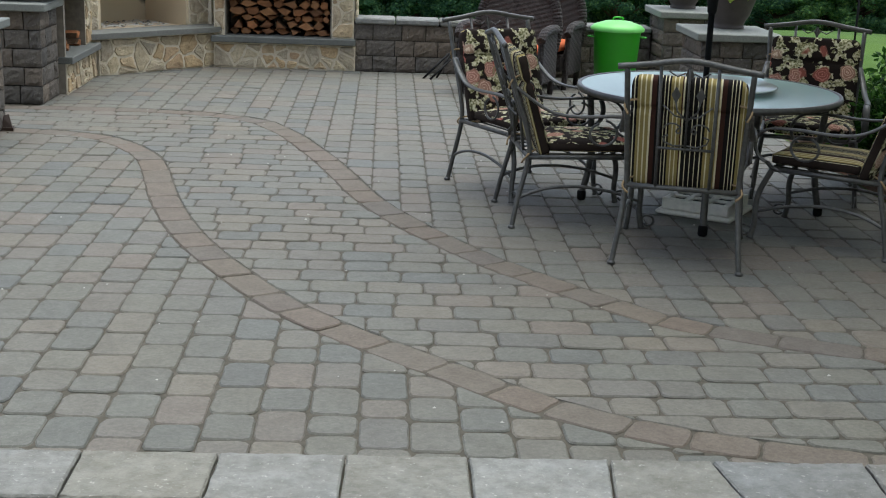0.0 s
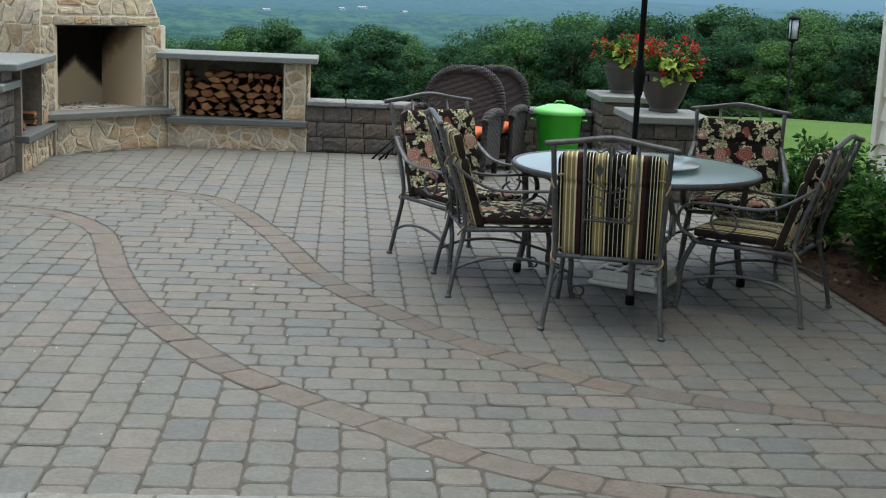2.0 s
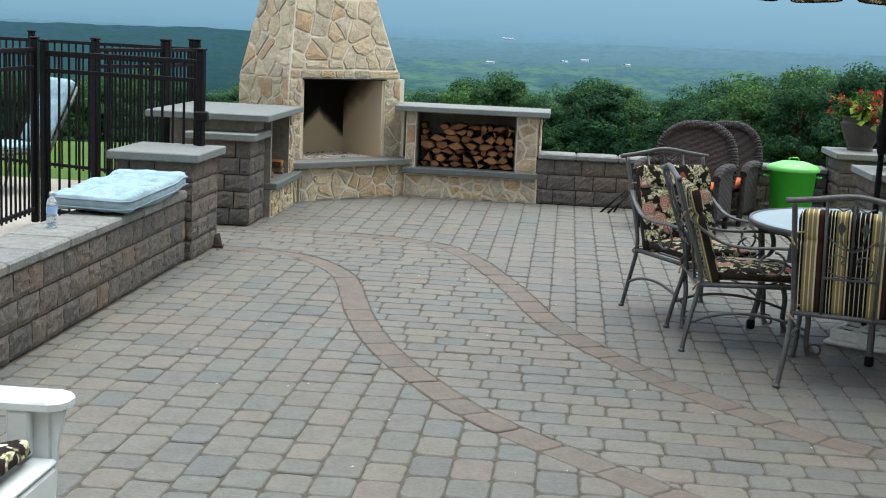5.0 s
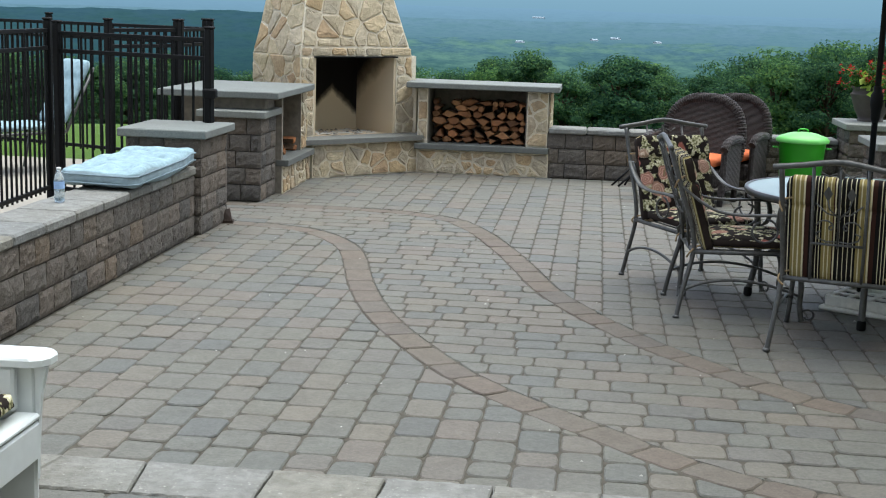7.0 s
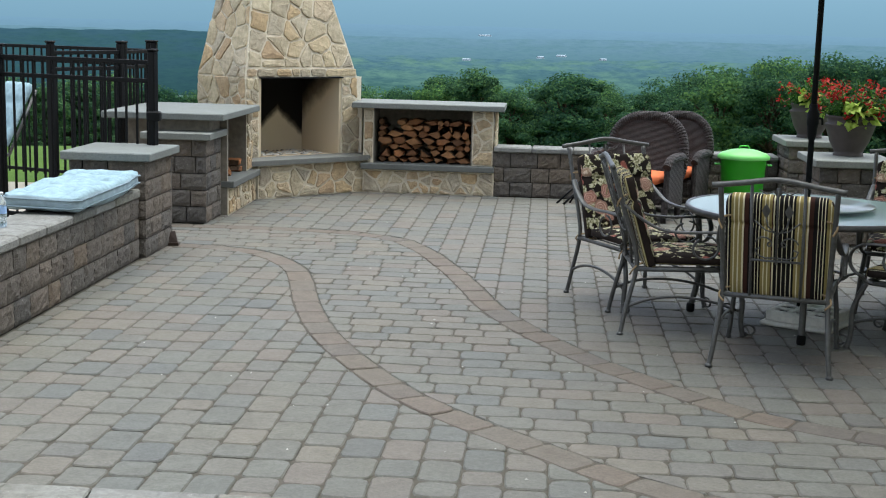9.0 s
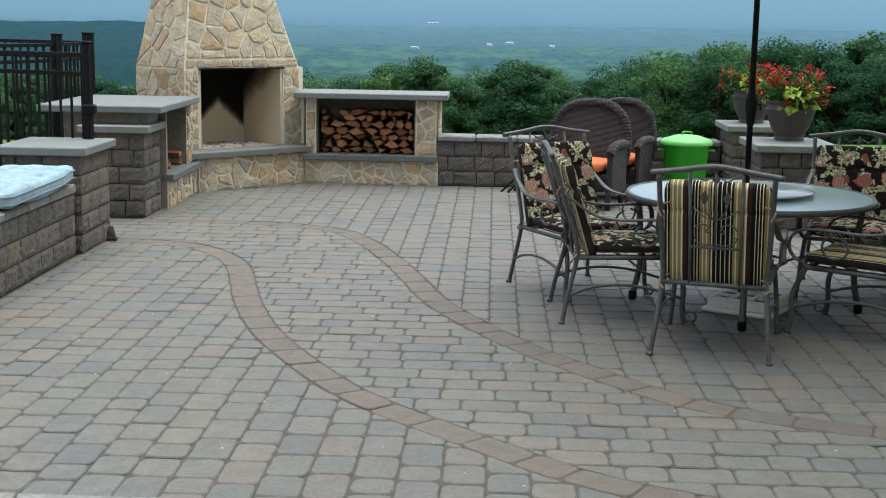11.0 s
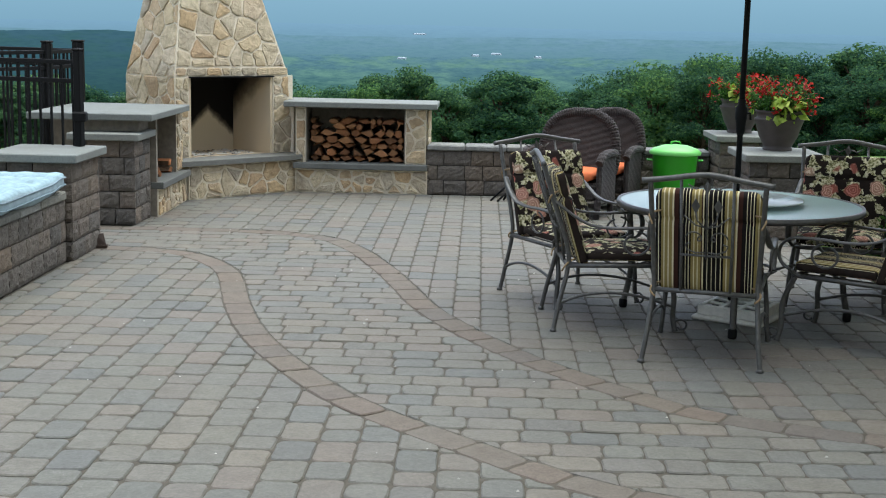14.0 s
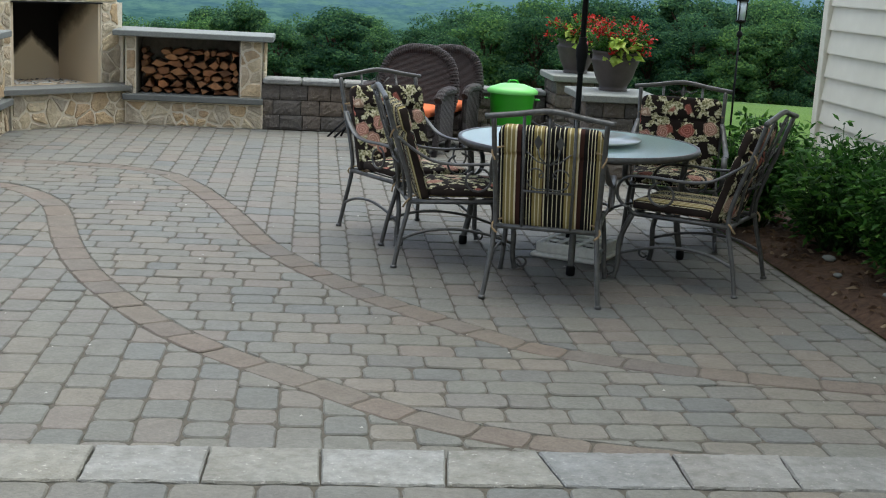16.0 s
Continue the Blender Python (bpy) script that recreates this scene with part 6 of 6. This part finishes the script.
def build_adirondack():
    c = thing("adirondack_chair", "white painted slatted garden chair with floral cushion", "chair", (-1.45, 3.33, STEP + 0.004), -90)
    def board(name, a, b, m=None):
        s = Shape()
        s.box(a, b, 0.008)
        if m:
            s.v = [tuple(m @ Vector(p)) for p in s.v]
        part(name, s.mesh(name, white_paint), c)
    for sx in (-1, 1):
        board("front_leg", (sx * 0.31 - 0.012, -0.13, 0.0), (sx * 0.31 + 0.012, -0.005, 0.525))
        board("rear_leg", (sx * 0.28 - 0.012, -0.05, -0.06), (sx * 0.28 + 0.012, 0.06, 0.9), Matrix.Translation((0, -0.07, 0.29)) @ Matrix.Rotation(radians(100), 4, "X"))
        s = Shape()
        s.prism([(sx * 0.33 - 0.07, -0.75), (sx * 0.33 + 0.03, -0.75), (sx * 0.33 + 0.075, -0.1), (sx * 0.33 + 0.072, 0.0), (sx * 0.33 + 0.052, 0.03), (sx * 0.33 + 0.02, 0.046), (sx * 0.33 - 0.03, 0.046), (sx * 0.33 - 0.06, 0.03), (sx * 0.33 - 0.075, 0.0), (sx * 0.33 - 0.075, -0.1)], 0.53, 0.558, 0.008)
        part("arm", s.mesh("arm", white_paint), c)
        board("arm_post", (sx * 0.279 - 0.018, -0.125, 0.386), (sx * 0.279 + 0.018, -0.055, 0.528))
        s = Shape()
        edge = smooth_line([(-0.003, 0.16, 0), (0.004, 0.3, 0), (0.014, 0.42, 0), (0.036, 0.526, 0)], 4)
        ring = [(-0.003, 0.526)] + [(p.x, p.y) for p in edge]
        n = len(ring)
        s.add([(sx * 0.31 + e, y, z) for e in (-0.011, 0.011) for y, z in ring], [tuple(range(n)), tuple(range(2 * n - 1, n - 1, -1))] + [(k, n + k, n + (k + 1) % n, (k + 1) % n) for k in range(n)])
        part("bracket", s.mesh("bracket", white_paint), c)
    for sx in (-1, 1):
        for y, z in ((-0.03, 0.49), (-0.1, 0.47), (-0.03, 0.33)):
            s = Shape()
            s.lathe([(0.007, 0.0), (0.006, 0.003), (0.002, 0.004)], 10)
            s.v = [(sx * (0.322 + q[2]), y + q[0], z + q[1]) for q in s.v]
            part("screw", s.mesh("screw", grey_iron, True), c)
    for k in range(6):
        board("seat_slat", (-0.295, 0.024 - 0.09 * (k + 1), 0.36 - 0.028 * k), (0.295, 0.016 - 0.09 * k, 0.382 - 0.028 * k))
    board("front_slat", (-0.297, -0.008, 0.235), (0.297, 0.014, 0.355))
    for k in range(5):
        m = Matrix.Translation((0, -0.55, 0.22)) @ Matrix.Rotation(radians(22), 4, "X")
        board("back_slat", (-0.275 + 0.11 * k, -0.012, 0), (-0.175 + 0.11 * k, 0.012, 0.85 - 0.05 * abs(k - 2)), m)
    v, f, mats, slots = pillow(0.50, 0.48, 0.08, floral, floral, 0.4)
    part("seat_cushion", mesh_of("seat_cushion", place(v, Matrix.Translation((0, -0.26, 0.375)) @ Matrix.Rotation(radians(16), 4, "X")), f, mats, slots, True), c, "dark floral seat cushion")


build_adirondack()


def build_torch():
    t = thing("garden_torch", "black garden torch with glass lantern on a thin pole", "torch", (4.47, 13.0, -0.08))
    s = Shape()
    s.tube([(0, 0, 0), (0, 0, 1.5)], 0.011, 8)
    part("pole", s.mesh("pole", black_metal, True), t)
    s = Shape()
    s.lathe([(0.012, 1.36), (0.03, 1.38), (0.03, 1.41), (0.012, 1.43)], 12)
    part("collar", s.mesh("collar", black_metal, True), t)
    s = Shape()
    s.lathe([(0.02, 1.5), (0.055, 1.52), (0.055, 1.535), (0.02, 1.54)], 16)
    s.lathe([(0.06, 1.72), (0.065, 1.735), (0.03, 1.755), (0.012, 1.78)], 16)
    for k in range(4):
        a = radians(45 + 90 * k)
        s.tube([(0.05 * math.cos(a), 0.05 * math.sin(a), 1.535), (0.055 * math.cos(a), 0.055 * math.sin(a), 1.722)], 0.006, 5)
    lan = part("lantern", s.mesh("lantern", black_metal, True), t)
    s = Shape()
    s.lathe([(0.042, 1.536), (0.046, 1.72)], 16)
    part("glass", s.mesh("glass", plain("milky_glass", srgb(196, 206, 214), 0.2, 0, 0.5, 0.05), True), lan)


build_torch()


def build_small_things():
    s = Shape()
    # small dark wedge of unknown use; calling it a light is a guess
    s.prism([(-0.05, -0.04), (0.06, -0.03), (0.05, 0.04), (-0.04, 0.04)], 0.0, 0.03, 0.005)
    s.add([(-0.04, -0.03, 0.03), (0.05, -0.02, 0.03), (0.04, 0.03, 0.03), (-0.03, 0.03, 0.03), (-0.03, 0.0, 0.11), (0.02, 0.02, 0.12)], [(0, 1, 4), (1, 2, 5, 4), (2, 3, 5), (3, 0, 4, 5)])
    solid("garden_spotlight", s.mesh("garden_spotlight", plain("dark_bronze", srgb(58, 46, 38), 0.5, 0.3)), "small dark bronze wedge at the foot of the pier", "garden light", at=(-2.79, 10.36, 0.0))
    t = thing("folded_stand", "small black folded metal stand leaning by the wall", "stand", (0.52, 13.95, 0))
    for k, (a, b) in enumerate((((-0.12, -0.05, 0.0), (0.14, 0.12, 0.24)), ((-0.05, -0.1, 0.0), (0.16, 0.1, 0.18)), ((0.02, 0.02, 0.0), (0.17, 0.12, 0.26)))):
        s = Shape()
        s.tube([a, b], 0.011, 6)
        part("leg", s.mesh("leg", black_metal, True), t)


build_small_things()


# ---- pavers, the nearest as single pieces ----
def lay_pavers():
    rng = random.Random(4)
    polys = paver_polys()
    polys.sort(key=lambda p: min(q[1] for q in p[1]))
    rest = Shape()
    single = 0
    for kind, poly in polys:
        g = paver_geometry(poly, rng)
        if not g:
            continue
        if kind == "band":
            part("border_paver", mesh_of("border_paver", *g, band_single), patio)
        elif single < 300:
            single += 1
            part("paver", mesh_of("paver", *g, paver_single), patio)
        else:
            rest.add(*g)
    tagged(part("paver_field", rest.mesh("paver_field", paver_joined), patio), "tumbled grey and tan pavers", kind="stuff")
    bits = Shape()
    for _ in range(90):
        x, y, q = rng.uniform(-2.7, 3.1), rng.uniform(4.5, 12.5), rng.uniform(0.003, 0.009)
        bits.add([(x - q, y - q * 0.6, 0.001), (x + q, y - q * 0.5, 0.001), (x + q * 0.4, y + q, 0.001), (x, y, 0.001 + q * 0.7)], [(0, 1, 3), (1, 2, 3), (2, 0, 3), (0, 2, 1)])
    solid("crumb", bits.mesh("crumb", plain("pale_crumb", srgb(196, 194, 186), 0.9)), "pale mortar crumbs scattered over the pavers", "crumbs", kind="stuff")
    r = Shape()
    for row in range(30):
        yy = 3.98 - (row + 1) * W
        x = -4.4 + rng.uniform(0, 0.2)
        while x < 4.2:
            ln = rng.choice((0.18, 0.27, 0.27))
            g = paver_geometry([(x, yy), (x + ln, yy), (x + ln, yy + W), (x, yy + W)], rng)
            r.add([(a, b, c + STEP) for a, b, c in g[0]], g[1])
            x += ln
    tagged(part("paver_field", r.mesh("paver_field", paver_joined), landing), "tumbled grey pavers", kind="stuff")
    x, e_last = -4.46, 0.0
    while x < 4.2:
        ln = rng.uniform(0.35, 0.42)
        lean, skew = e_last, rng.choice((0, 0.01, 0.03, -0.04, 0.06))
        wob = lambda: rng.uniform(-0.006, 0.006)
        front = [(x + lean + (ln + skew - lean) * k / 13, 4.292 + wob()) for k in range(14)]
        rear = [(x + ln - ln * k / 13, 3.985 + wob()) for k in range(14)]
        side = lambda xa, xb, out: [(xa + (xb - xa) * k / 7 + out * rng.uniform(0.0, 0.003), 3.985 + 0.307 * k / 7) for k in range(1, 7)]
        q = rear[::-1] + side(x + ln, x + ln + skew, -1) + front[::-1] + side(x, x + lean, 1)[::-1]
        n = len(q)
        h = STEP + 0.004 + rng.uniform(-0.002, 0.002)
        b = inset(q, 0.005)
        v = [(px, py, h - 0.09) for px, py in q] + [(px, py, h - 0.007 + wob() * 0.5) for px, py in q] + [(px, py, h) for px, py in b]
        f = [tuple(range(2 * n, 3 * n))] + [(k * n + m, k * n + (m + 1) % n, k * n + n + (m + 1) % n, k * n + n + m) for k in range(2) for m in range(n)]
        part("coping_stone", mesh_of("coping_stone", v, f, coping_mat), landing)
        e_last = skew
        x += ln + 0.005
    s = Shape()
    s.box((-4.5, 4.0, -0.05), (4.28, 4.26, STEP - 0.085))
    part("riser", s.mesh("riser", block_core), landing)
    s = Shape()
    s.box((-4.45, 4.005, STEP - 0.08), (4.2, 4.27, STEP - 0.018))
    part("mortar_bed", s.mesh("mortar_bed", joint_sand), landing)


lay_pavers()
